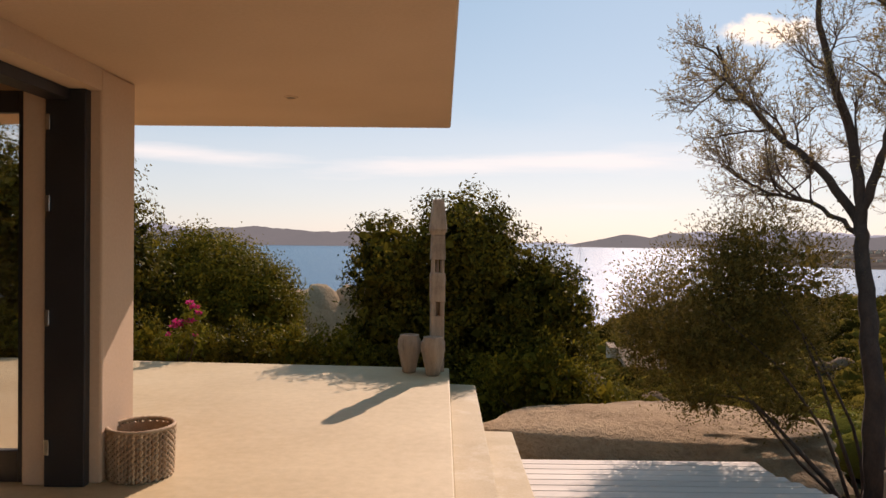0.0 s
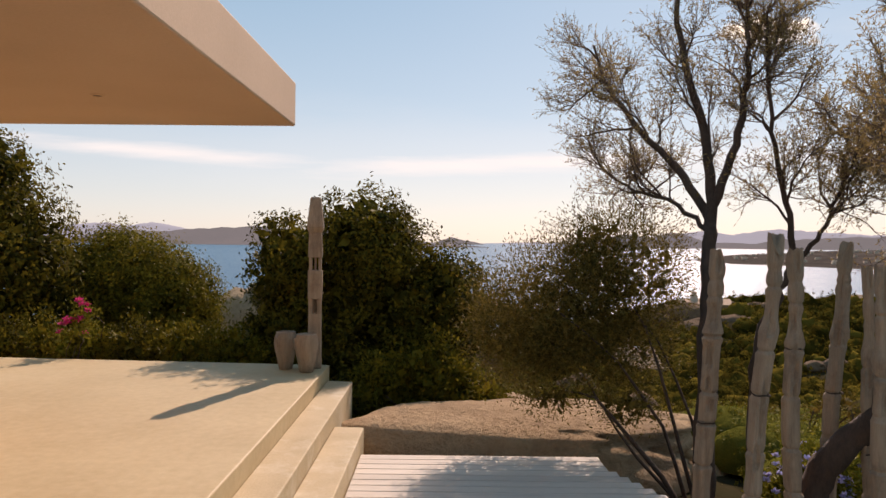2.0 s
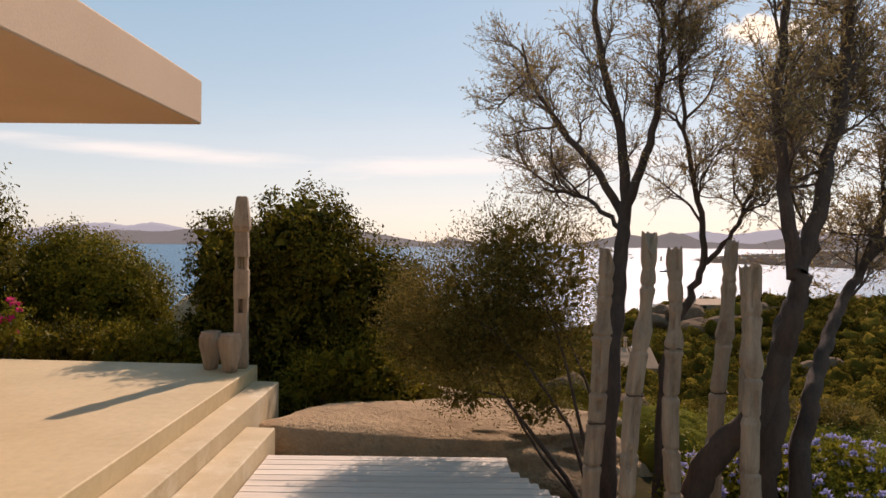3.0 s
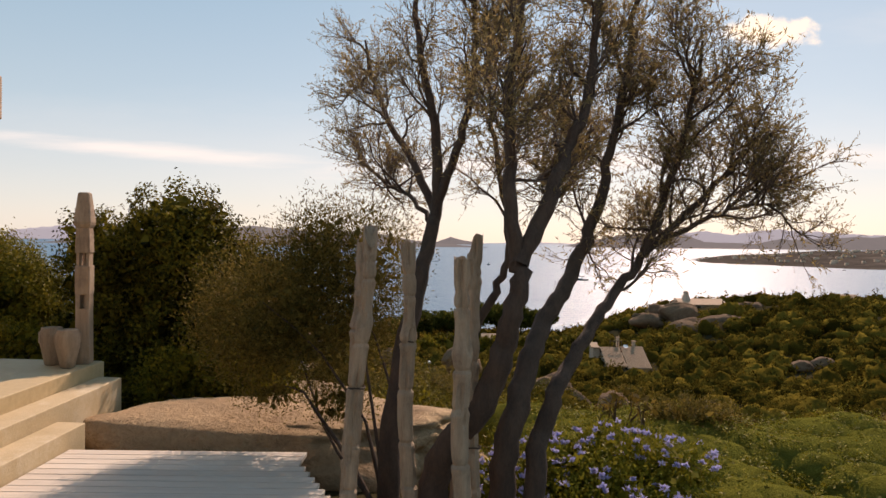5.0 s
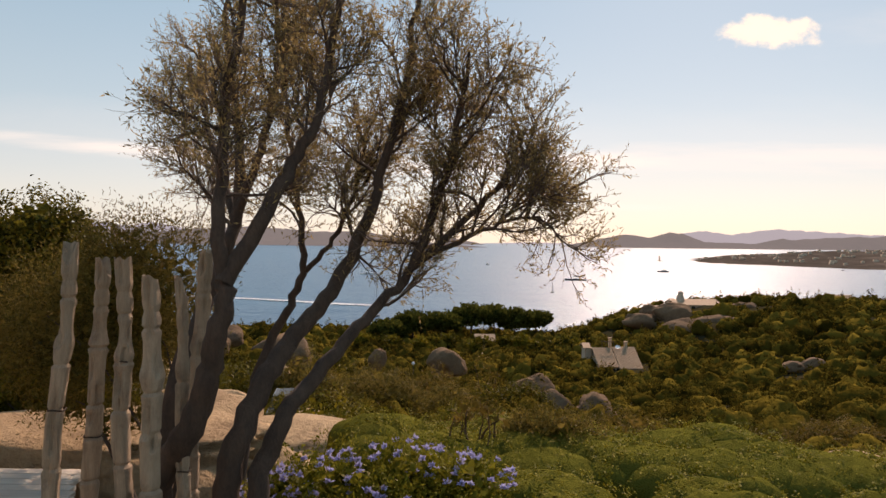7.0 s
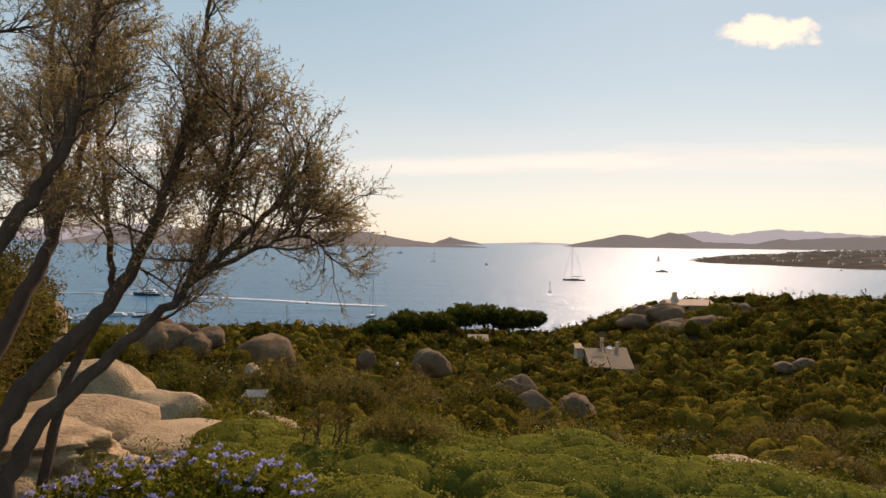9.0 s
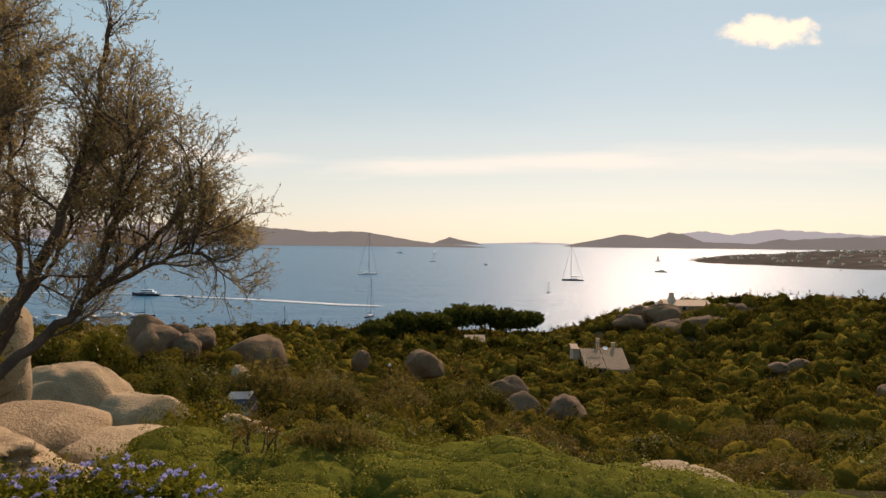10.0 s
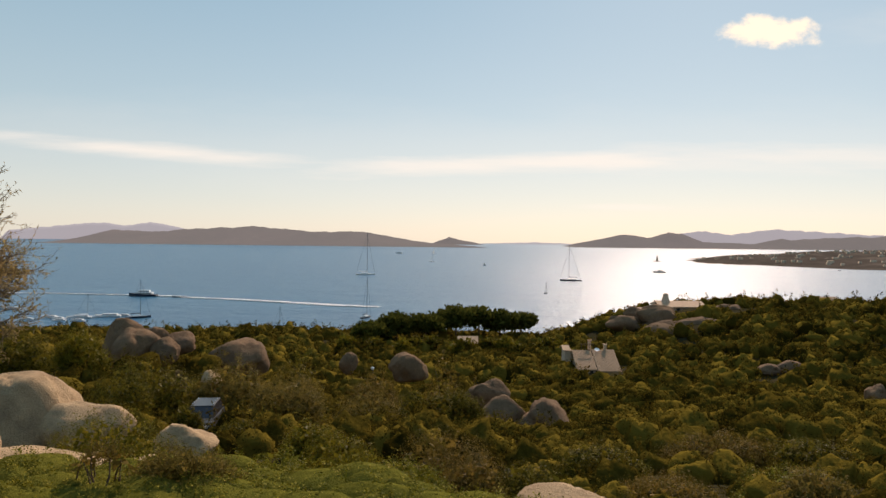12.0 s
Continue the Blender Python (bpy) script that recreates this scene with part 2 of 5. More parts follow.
HILL_NEAR = hill_material("hazed_far_hill", (0.035, 0.04, 0.033), (0.07, 0.062, 0.052), (0.130, 0.126, 0.132))
# far ranges: bluer base colour and stronger glow to imitate haze
HILL_FAR = hill_material("hazed_far_mountain", (0.06, 0.065, 0.08), (0.08, 0.085, 0.10), (0.33, 0.335, 0.365))


def glass_material():
    m = bpy.data.materials.new("window_glass")
    m.use_nodes = True
    p = m.node_tree.nodes["Principled BSDF"]
    p.inputs["Base Color"].default_value = (0.75, 0.75, 0.75, 1)
    p.inputs["Roughness"].default_value = 0.02
    p.inputs["Transmission Weight"].default_value = 1.0
    p.inputs["IOR"].default_value = 1.5
    return m


GLASS = glass_material()


# ---------------------------------------------------------------- builders
def finish(name, me, mat, smooth=False):
    me.materials.append(mat)
    if smooth:
        me.polygons.foreach_set("use_smooth", [True] * len(me.polygons))
    return new(name, me)


def part(name, bm, mat, parent=None, label="", smooth=False):
    me = bpy.data.meshes.new(name)
    if isinstance(bm, tuple):
        quad_mesh(me, *bm)
    else:
        bm.to_mesh(me)
        bm.free()
    ob = finish(name, me, mat, smooth)
    if parent:
        ob.parent = parent
    if label:
        tagged(ob, label)
    return ob


def thing(name, label, category, m=None, group="", kind=""):
    ob = new(name)
    ob.empty_display_size = 0.2
    if m is not None:
        ob.matrix_basis = m
    return tagged(ob, label, category, group, kind)


def quad_mesh(me, verts, quads):
    verts, quads = np.asarray(verts, np.float32), np.asarray(quads, np.int32)
    me.vertices.add(len(verts))
    me.vertices.foreach_set("co", verts.ravel())
    me.loops.add(quads.size)
    me.loops.foreach_set("vertex_index", quads.ravel())
    me.polygons.add(len(quads))
    me.polygons.foreach_set("loop_start", np.arange(0, quads.size, 4, dtype=np.int32))
    me.update(calc_edges=True)


def box(x0, x1, y0, y1, z0, z1, bevel=0.0, seg=2):
    bm = bmesh.new()
    bmesh.ops.create_cube(bm, size=1, matrix=Matrix.Translation(((x0 + x1) / 2, (y0 + y1) / 2, (z0 + z1) / 2)) @ Matrix.Diagonal((x1 - x0, y1 - y0, z1 - z0, 1)))
    if bevel:
        bmesh.ops.bevel(bm, geom=bm.edges[:], offset=bevel, segments=seg, affect="EDGES", profile=0.5)
    return bm


def prism(outline, z0, z1, bevel=0.0):
    """An upright block over an outline of (x, y)."""
    bm = bmesh.new()
    f = bm.faces.new([bm.verts.new((x, y, z0)) for x, y in outline])
    r = bmesh.ops.extrude_face_region(bm, geom=[f])
    bmesh.ops.translate(bm, vec=(0, 0, z1 - z0), verts=[v for v in r["geom"] if isinstance(v, bmesh.types.BMVert)])
    bmesh.ops.recalc_face_normals(bm, faces=bm.faces[:])
    if bevel:
        bmesh.ops.bevel(bm, geom=bm.edges[:], offset=bevel, segments=2, affect="EDGES", profile=0.5)
    return bm


def lathe(profile, sides=24, wobble=0.0, seed=0):
    """A turned form from (radius, z) pairs."""
    rng = np.random.default_rng(seed)
    bm = bmesh.new()
    rings = []
    for r, z in profile:
        rings.append([bm.verts.new(((r * (1 + wobble * rng.normal())) * math.cos(2 * math.pi * i / sides), (r * (1 + wobble * rng.normal())) * math.sin(2 * math.pi * i / sides), z)) for i in range(sides)])
    for a, b in zip(rings, rings[1:]):
        for i in range(sides):
            bm.faces.new((a[i], a[(i + 1) % sides], b[(i + 1) % sides], b[i]))
    bm.faces.new(list(reversed(rings[0])))
    bm.faces.new(rings[-1])
    return bm


def tubes(paths, sides=6):
    """Tapered limbs: each path is (points, radii)."""
    V, F, base = [], [], 0
    ang = np.arange(sides) * 2 * math.pi / sides
    for pts, rad in paths:
        pts = np.asarray(pts, float)
        d = np.gradient(pts, axis=0)
        d /= np.linalg.norm(d, axis=1)[:, None] + 1e-9
        ref = np.eye(3)[int(np.argmin(np.abs(d).max(axis=0)))]
        u = np.cross(d, ref[None, :])
        u /= np.linalg.norm(u, axis=1)[:, None] + 1e-9
        v = np.cross(d, u)
        r = np.asarray(rad, float)[:, None, None]
        ring = pts[:, None, :] + r * (u[:, None, :] * np.cos(ang)[None, :, None] + v[:, None, :] * np.sin(ang)[None, :, None])
        n = len(pts)
        V.append(ring.reshape(-1, 3))
        i = np.arange(n - 1)[:, None] * sides
        j = np.arange(sides)[None, :]
        k = (j + 1) % sides
        F.append(np.stack([i + j, i + k, i + sides + k, i + sides + j], -1).reshape(-1, 4) + base)
        base += n * sides
    return np.concatenate(V), np.concatenate(F)


def leaf_quads(pos, way, length, width, rng, face=None):
    """Leaves as folded diamonds at pos, pointing along way."""
    n = len(pos)
    way = way / (np.linalg.norm(way, axis=1)[:, None] + 1e-9)
    side = np.cross(way, rng.normal(size=(n, 3)) if face is None else face + rng.normal(size=(n, 3)) * 0.45)
    side /= np.linalg.norm(side, axis=1)[:, None] + 1e-9
    L = (length * rng.uniform(0.65, 1.3, n))[:, None]
    W = (width * rng.uniform(0.7, 1.25, n))[:, None]
    up = np.cross(side, way)
    mid = pos + way * L * 0.45 + up * L * 0.08
    V = np.stack([pos, mid + side * W * 0.5, pos + way * L, mid - side * W * 0.5], 1).reshape(-1, 3)
    return V, np.arange(4 * n).reshape(-1, 4)


def join(chunks):
    V, F, base = [], [], 0
    for v, f in chunks:
        V.append(v)
        F.append(f + base)
        base += len(v)
    return np.concatenate(V), np.concatenate(F)


def foliage(blobs, n, length, width, seed, per=26, clump=0.16, shell=0.22, lump=0.28, up=0.35, sprout=0.12, core=0.10, form=False, core_size=3.2):
    """A crown: leaves in clumps over lumpy ellipsoids (x, y, z, rx, ry, rz), open towards the inside, with sprouting tips."""
    rng = np.random.default_rng(seed)
    B = np.array(blobs, float)
    wgt = (B[:, 3] * B[:, 4] * B[:, 5]) ** 0.667
    nc = max(4, n // per)
    which = rng.choice(len(B), nc, p=wgt / wgt.sum())
    d = rng.normal(size=(nc, 3))
    d /= np.linalg.norm(d, axis=1)[:, None]
    rad = 1 - np.abs(rng.normal(size=nc)) * shell
    lumps = np.array([noise.noise(Vector(v * 2.3) + Vector((w * 7.1, seed, 0))) for v, w in zip(d, which)])
    rad = np.clip(rad * (1 + lump * lumps), 0.15, 1.4)
    c = B[which, :3] + d * B[which, 3:6] * rad[:, None]
    spr = rng.random(nc) < sprout
    c[spr] += d[spr] * clump * rng.uniform(0.3, 1.0, spr.sum())[:, None] + np.array([0, 0, clump * 0.35])
    inner = None
    if core:
        m = max(8, int(n * core))
        w2 = rng.choice(len(B), m, p=wgt / wgt.sum())
        e = rng.normal(size=(m, 3))
        e /= np.linalg.norm(e, axis=1)[:, None]
        ip = B[w2, :3] + e * B[w2, 3:6] * (0.80 * rng.random(m)[:, None] ** 0.5)
        inner = leaf_quads(ip, rng.normal(size=(m, 3)), length * core_size, width * core_size * 1.4, rng)
    pos = np.repeat(c, per, 0) + rng.normal(size=(nc * per, 3)) * clump * 0.55
    way = np.repeat(d, per, 0) * 0.7 + rng.normal(size=(nc * per, 3)) * 0.8 + np.array([0, 0, up])
    face = None
    if form:
        face = np.repeat(d / B[which, 3:6] * B[which, 3:4], per, 0)
        face /= np.linalg.norm(face, axis=1)[:, None]
        way = np.cross(face, rng.normal(size=face.shape)) + face * 0.35
    outer = leaf_quads(pos, way, length, width, rng, face)
    return join([outer, inner]) if core else outer


def stems(root, blobs, seed, r0=0.05, count=7):
    rng = np.random.default_rng(seed)
    paths = []
    for i in range(count):
        b = blobs[rng.integers(len(blobs))]
        tip = np.array(b[:3]) + rng.uniform(-0.7, 0.7, 3) * np.array(b[3:6])
        a = np.array(root) + rng.normal(size=3) * np.array([r0, r0, 0]) * 1.5
        t = np.linspace(0, 1, 7)[:, None]
        pts = a * (1 - t) + tip * t + np.sin(t * math.pi) * rng.normal(size=3) * 0.15 + rng.normal(size=(7, 3)) * 0.02
        paths.append((pts, np.linspace(r0, r0 * 0.2, 7) * rng.uniform(0.6, 1)))
    return tubes(paths, 6)


def shrub(name, label, root, blobs, n, length, width, mat, seed, category="shrub", group="", stem_r=0.05, count=7, kind="", **kw):
    t = thing(name, label, category, Matrix.Translation(root), group, kind)
    inv = np.array(root)
    v, f = foliage(blobs, n, length, width, seed, **kw)
    part("foliage", (v - inv, f), mat, t)
    v, f = stems(root, blobs, seed + 1, stem_r, count)
    part("branchwork", (v - inv, f), BARK, t)
    return t


def boulder(name, label, c, r, seed, mat, group="", rough=0.16, sub=4, flat=0.0, turn=0.0, lean=0.0):
    """A weathered granite boulder: a sphere pulled by noise at three scales, with a few joints cut in."""
    bm = bmesh.new()
    bmesh.ops.create_icosphere(bm, subdivisions=sub, radius=1)
    rng = np.random.default_rng(seed)
    off = Vector(rng.uniform(-50, 50, 3))
    cuts = [(Vector(rng.normal(size=3)).normalized(), rng.uniform(-0.5, 0.6)) for _ in range(5)]
    facets = [(Vector(rng.normal(size=3) * np.array([1, 1, 0.7])).normalized(), rng.uniform(0.62, 0.92)) for _ in range(8)]
    for v in bm.verts:
        p = v.co.copy()
        k = 1 + rough * 1.7 * noise.noise(p * 0.9 + off) + rough * 0.45 * noise.noise(p * 2.4 + off) + rough * 0.16 * noise.noise(p * 7 + off) + rough * 0.07 * noise.noise(p * 17 + off)
        for nrm, d in cuts:
            k -= 0.065 * rough / 0.16 * math.exp(-((p.dot(nrm) - d + 0.04 * noise.noise(p * 3 + off)) / 0.028) ** 2)
        q = p * k
        for nrm, d in facets:
            over = q.dot(nrm) - d
            if over > 0:
                q -= nrm * over * 0.68
        if flat and q.z > flat:
            q.z = flat + (q.z - flat) * 0.25
        v.co = Vector((q.x * r[0], q.y * r[1], q.z * r[2]))
    me = bpy.data.meshes.new(name)
    bm.to_mesh(me)
    bm.free()
    ob = finish(name, me, mat, True)
    ob.matrix_basis = pose(*c, lean, 0, turn)
    return tagged(ob, label, "boulder", group)


# ---------------------------------------------------------------- ground and sea
YS = [-40, 5, 7, 9, 12, 20, 30, 43, 55, 65, 80, 100, 130, 171, 200, 245, 275, 310, 400, 520]
ZS = [-0.8, -0.78, -0.9, -1.3, -2.3, -5.0, -7.2, -9.8, -14.3, -17.8, -19.8, -21.6, -26, -29.3, -29.9, -31.5, -37, -42, -46, -50]


def smooth01(a, b, x):
    t = min(1, max(0, (x - a) / (b - a)))
    return t * t * (3 - 2 * t)


def ground_z(x, y):
    z = float(np.interp(y, YS, ZS))
    z += 12.5 * smooth01(40, 100, x) * smooth01(120, 235, y) * (1 - smooth01(265, 300, y))
    z += 7.2 * smooth01(4, -16, x) * smooth01(44, 66, y) * (1 - smooth01(74, 112, y))
    z += 2.0 * smooth01(15, -30, x) * smooth01(80, 110, y) * (1 - smooth01(118, 150, y))
    z -= 0.5 * smooth01(4.5, 5.4, x) * (1 - smooth01(7, 10, y))
    z += 1.7 * smooth01(1.5, -2.5, x) * smooth01(7, 12, y) * (1 - smooth01(14, 30, y))
    z += 1.2 * noise.noise(Vector((x * 0.05, y * 0.05, 0))) * smooth01(15, 45, y) * 1.5
    return z


def build_ground():
    bm = bmesh.new()
    xs = sorted(set([-420, -330, -260, -200, -160, -130, -105, -85, -70, -58, -48] + list(range(-40, 61, 2)) + [66, 74, 84, 94, 106, 120, 136, 155, 180, 210, 260, 330, 420]))
    ys = sorted(set([-60, -30, -10] + [y * 0.75 for y in range(0, 60)] + list(range(46, 130, 3)) + list(range(130, 320, 6)) + [330, 360, 400, 460, 520]))
    grid = [[bm.verts.new((x, y, ground_z(x, y) + 0.05 * noise.noise(Vector((x * 0.6, y * 0.6, 3))))) for x in xs] for y in ys]
    for a, b in zip(grid, grid[1:]):
        for i in range(len(xs) - 1):
            bm.faces.new((a[i], a[i + 1], b[i + 1], b[i]))
    ob = part("ground", bm, SOIL, smooth=True)
    tagged(ob, "brown stony hillside soil sloping to the sea", "ground", kind="structure")


def build_sea():
    bm = bmesh.new()
    ys = [60, 300, 600, 1000, 1500, 2000, 2600, 3300, 4100, 4900]
    rows = []
    for y in ys:
        z = -38 + max(0, y - 1500) / 3400 * 22.5
        rows.append([bm.verts.new((x, y, z)) for x in (-4900, -2500, -1000, -300, 0, 300, 1000, 2500, 4900)])
    for a, b in zip(rows, rows[1:]):
        for i in range(len(a) - 1):
            bm.faces.new((a[i], a[i + 1], b[i + 1], b[i]))
    tagged(part("water", bm, SEA, smooth=True), "blue rippled sea with bright sun glitter", "sea", kind="structure")


build_ground()
build_sea()


def ridge(name, label, y, crest, mat, depth, foot, seed, lumps=1.0):
    """Far land: a lumpy ridge through (x, height) points at distance y."""
    bm = bmesh.new()
    xs = np.linspace(crest[0][0], crest[-1][0], 110)
    hs = np.interp(xs, [c[0] for c in crest], [c[1] for c in crest])
    rows = []
    for k, (dy, f) in enumerate(((-1.0, -0.02), (-0.8, 0.15), (-0.5, 0.5), (-0.25, 0.8), (0, 1.0), (0.5, 0.6), (1.0, -0.05))):
        row = []
        for x, h in zip(xs, hs):
            g = max(h - foot, 0) * f
            j = noise.noise(Vector((x * 0.012, k * 1.7, seed))) + 0.5 * noise.noise(Vector((x * 0.04, k * 2.3, seed + 9)))
            row.append(bm.verts.new((x, y + depth * dy, foot - 1.5 + g + lumps * j * (2.5 + 0.06 * g) * (1 if f > 0 else 0))))
        rows.append(row)
    for a, b in zip(rows, rows[1:]):
        for i in range(len(xs) - 1):
            bm.faces.new((a[i], a[i + 1], b[i + 1], b[i]))
    tagged(part(name, bm, mat, smooth=True), label, "hills", kind="structure")


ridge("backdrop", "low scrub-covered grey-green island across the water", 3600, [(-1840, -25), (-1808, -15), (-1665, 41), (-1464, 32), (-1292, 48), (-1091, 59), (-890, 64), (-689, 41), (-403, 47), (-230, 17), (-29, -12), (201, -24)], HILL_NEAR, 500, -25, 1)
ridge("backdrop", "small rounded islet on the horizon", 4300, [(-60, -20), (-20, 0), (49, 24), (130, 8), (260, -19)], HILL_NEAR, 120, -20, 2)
ridge("backdrop", "mountains on the far coast, pale blue-grey with painted haze", 4750, [(-2900, 40), (-2701, 62), (-2439, 87), (-2252, 101), (-2121, 76), (-1952, 108), (-1727, 65), (-1400, 10)], HILL_FAR, 100, -17, 3)
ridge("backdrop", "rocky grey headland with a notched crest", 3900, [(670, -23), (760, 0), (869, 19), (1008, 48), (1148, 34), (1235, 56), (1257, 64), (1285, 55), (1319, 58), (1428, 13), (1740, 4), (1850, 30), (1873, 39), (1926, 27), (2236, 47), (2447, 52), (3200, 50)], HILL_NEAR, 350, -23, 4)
ridge("backdrop", "distant mountain range, pale with painted haze", 4850, [(1400, 20), (1659, 75), (1754, 88), (1984, 67), (2290, 109), (2443, 99), (2902, 74), (3600, 60)], HILL_FAR, 40, -16, 5)
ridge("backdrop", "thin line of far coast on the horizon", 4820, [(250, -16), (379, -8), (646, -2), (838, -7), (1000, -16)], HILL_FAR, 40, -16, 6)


def promontory():
    bm = bmesh.new()
    rows = []
    ts = np.linspace(0, 1, 70)
    sx = np.interp(ts, [0, .12, .35, .6, 1], [552, 530, 606, 680, 1250])
    sy = np.interp(ts, [0, .12, .35, .6, 1], [1690, 1400, 1318, 1150, 900])
    for k in range(12):
        s = k / 11
        row = []
        for x, y, t in zip(sx, sy, ts):
            X, Y = x + s * (700 + 500 * t), y + s * 900 + 30 * s
            h = -38.6 + 28 * min(1, s * 2.2 + 0.05) * min(1, 0.25 + t * 3) * (0.85 + 0.3 * noise.noise(Vector((X * 0.01, Y * 0.01, 2)))) + 3 * noise.noise(Vector((X * 0.05, Y * 0.05, 5))) * (1 if k else 0)
            row.append(bm.verts.new((X, Y, h if k else -39)))
        rows.append(row)
    for a, b in zip(rows, rows[1:]):
        for i in range(len(a) - 1):
            bm.faces.new((a[i], a[i + 1], b[i + 1], b[i]))
    tagged(part("backdrop", bm, SHORE), "low built-up promontory of brown scrub and rock", "hills", kind="structure")


promontory()

# ---------------------------------------------------------------- terrace, steps, deck
tagged(part("terrace_floor", prism([(0.09, -6), (0.09, 8.61), (-14, 9.6), (-14, -6)], -0.9, 0.0, 0.012), FLOOR), "smooth sand-coloured resin terrace floor", "terrace", kind="structure")
tagged(part("step_upper", prism([(0.093, -6), (0.37, -6), (0.40, 8.40), (0.093, 8.45)], -0.9, -0.16, 0.012), STEP), "worn sand-coloured cement step", "step", kind="structure")
tagged(part("step_lower", prism([(0.374, -6), (0.66, -6), (0.70, 6.95), (0.404, 6.97)], -0.9, -0.32, 0.012), STEP), "worn sand-coloured cement step", "step", kind="structure")


def deck():
    t = thing("deck", "whitish weathered timber deck of long boards", "deck", kind="structure")
    y = 6.62
    while y > -3:
        w = 0.14
        x1 = 2.95 + (6.35 - y) * 0.47 if y < 6.4 else 2.95
        part("plank", box(0.71, x1, y - w + 0.010, y, -0.53, -0.49, 0.004, 1), DECK, t)
        y -= w
    part("joist", box(0.75, 2.7, 6.3, 6.4, -0.75, -0.532), BARK, t)
    return t


deck()
tagged(part("roof_slab", prism([(0.06, -6), (0.06, 6.64), (-14, 6.9), (-14, -6)], 2.60, 3.01, 0.015), PLASTER), "thick plastered flat roof overhang in warm beige", "roof", kind="structure")


def house_wall():
    w = part("wall_east", box(-2.55, -2.13, 4.43, 4.9, 0.0, 2.598, 0.015), PLASTER)
    tagged(w, "beige plastered wall end beside the sliding doors", "wall", kind="structure")
    w = part("wall_lintel", box(-2.55, -2.135, -6, 4.428, 2.46, 2.597), PLASTER)
    tagged(w, "beige plastered lintel over the glass doors", "wall", kind="structure")
    w = part("wall_north", box(-9, -4.4, 4.50, 4.85, 0.0, 2.597), PLASTER)
    tagged(w, "beige plastered house wall", "wall", kind="structure")
    w = part("wall_header", box(-4.398, -2.552, 4.50, 4.85, 2.46, 2.597), PLASTER)
    tagged(w, "beige plastered lintel over the window", "wall", kind="structure")
    w = part("wall_west", box(-9.3, -9.002, -6, 4.85, 0.0, 2.597), PLASTER)
    tagged(w, "plain inner wall", "wall", kind="structure")
    w = part("wall_south", box(-9.3, -2.13, -6.3, -6.002, 0.0, 2.597), PLASTER)
    tagged(w, "plain inner wall", "wall", kind="structure")
    d = thing("door_1", "dark-framed folded glass terrace door, standing open", "door", kind="structure")
    part("door_frame", box(-2.45, -2.20, 4.36, 4.428, 0.0, 2.458, 0.006), BLACK, d)
    part("door_head", box(-2.45, -2.30, -6, 4.358, 2.39, 2.458, 0.004), BLACK, d)
    for z in (0.25, 1.05, 1.75, 2.25):
        part("hinge", box(-2.44, -2.41, 4.34, 4.358, z - 0.05, z + 0.05, 0.004), CHROME, d)
    part("post", box(-2.60, -2.452, 4.38, 4.44, 0.0, 2.458, 0.01), PLASTER, d)
    d = thing("window_1", "dark-framed glazed door onto the terrace", "window", kind="structure")
    part("stile", box(-2.66, -2.602, 4.44, 4.497, 0.0, 2.458, 0.004), BLACK, d)
    part("bottom_rail", box(-4.398, -2.662, 4.44, 4.497, 0.0, 0.20, 0.004), BLACK, d)
    part("top_rail", box(-4.398, -2.662, 4.44, 4.497, 2.32, 2.458, 0.004), BLACK, d)
    g = part("pane", box(-4.396, -2.664, 4.465, 4.475, 0.202, 2.318), GLASS, d)
    g.visible_shadow = False


house_wall()


def downlight():
    t = thing("ceiling_light", "small recessed beige downlight in the soffit", "lamp", pose(-1.14, 5.27, 2.6))
    part("ring", lathe([(0.05, 0.004), (0.055, -0.004), (0.035, -0.008), (0.033, 0.003)], 20), PLASTER, t)
    part("diffuser", lathe([(0.032, 0.003), (0.032, -0.003)], 16), BLACK, t)


downlight()


def basket():
    t = thing("basket", "round woven wicker basket standing open on the terrace", "basket", pose(-1.95, 4.60, 0))
    R, H = 0.202, 0.325
    chunks, n, turns = [], 54, 26
    # upright plaits: each strand waves in and out over the height
    for k in range(n):
        a0 = 2 * math.pi * k / n
        z = np.linspace(0.006, H, turns)
        ph = np.arange(turns) * math.pi / 1.5 + k * math.pi
        r = R * (0.95 + 0.05 * z / H) + 0.006 * np.cos(ph)
        a = a0 + 0.035 * np.sin(ph)
        chunks.append((np.stack([r * np.cos(a), r * np.sin(a), z], 1), 0.0105 + 0.003 * np.sin(ph + 0.6)))
    part("weave", tubes(chunks, 5), WICKER, t, smooth=True)
    a = np.linspace(0, 2 * math.pi, 73)
    part("rim", tubes([(np.stack([R * np.cos(a), R * np.sin(a), H + 0.003 * np.sin(a * 30)], 1), 0.0135 + 0.002 * np.sin(a * 36))], 8), WICKER, t, "thick pale braided rim", True)
    part("lining", lathe([(0.178, 0.004), (0.182, 0.15), (0.190, H - 0.02), (0.187, H - 0.02), (0.178, 0.15), (0.172, 0.01)], 32), WICKER, t)


basket()


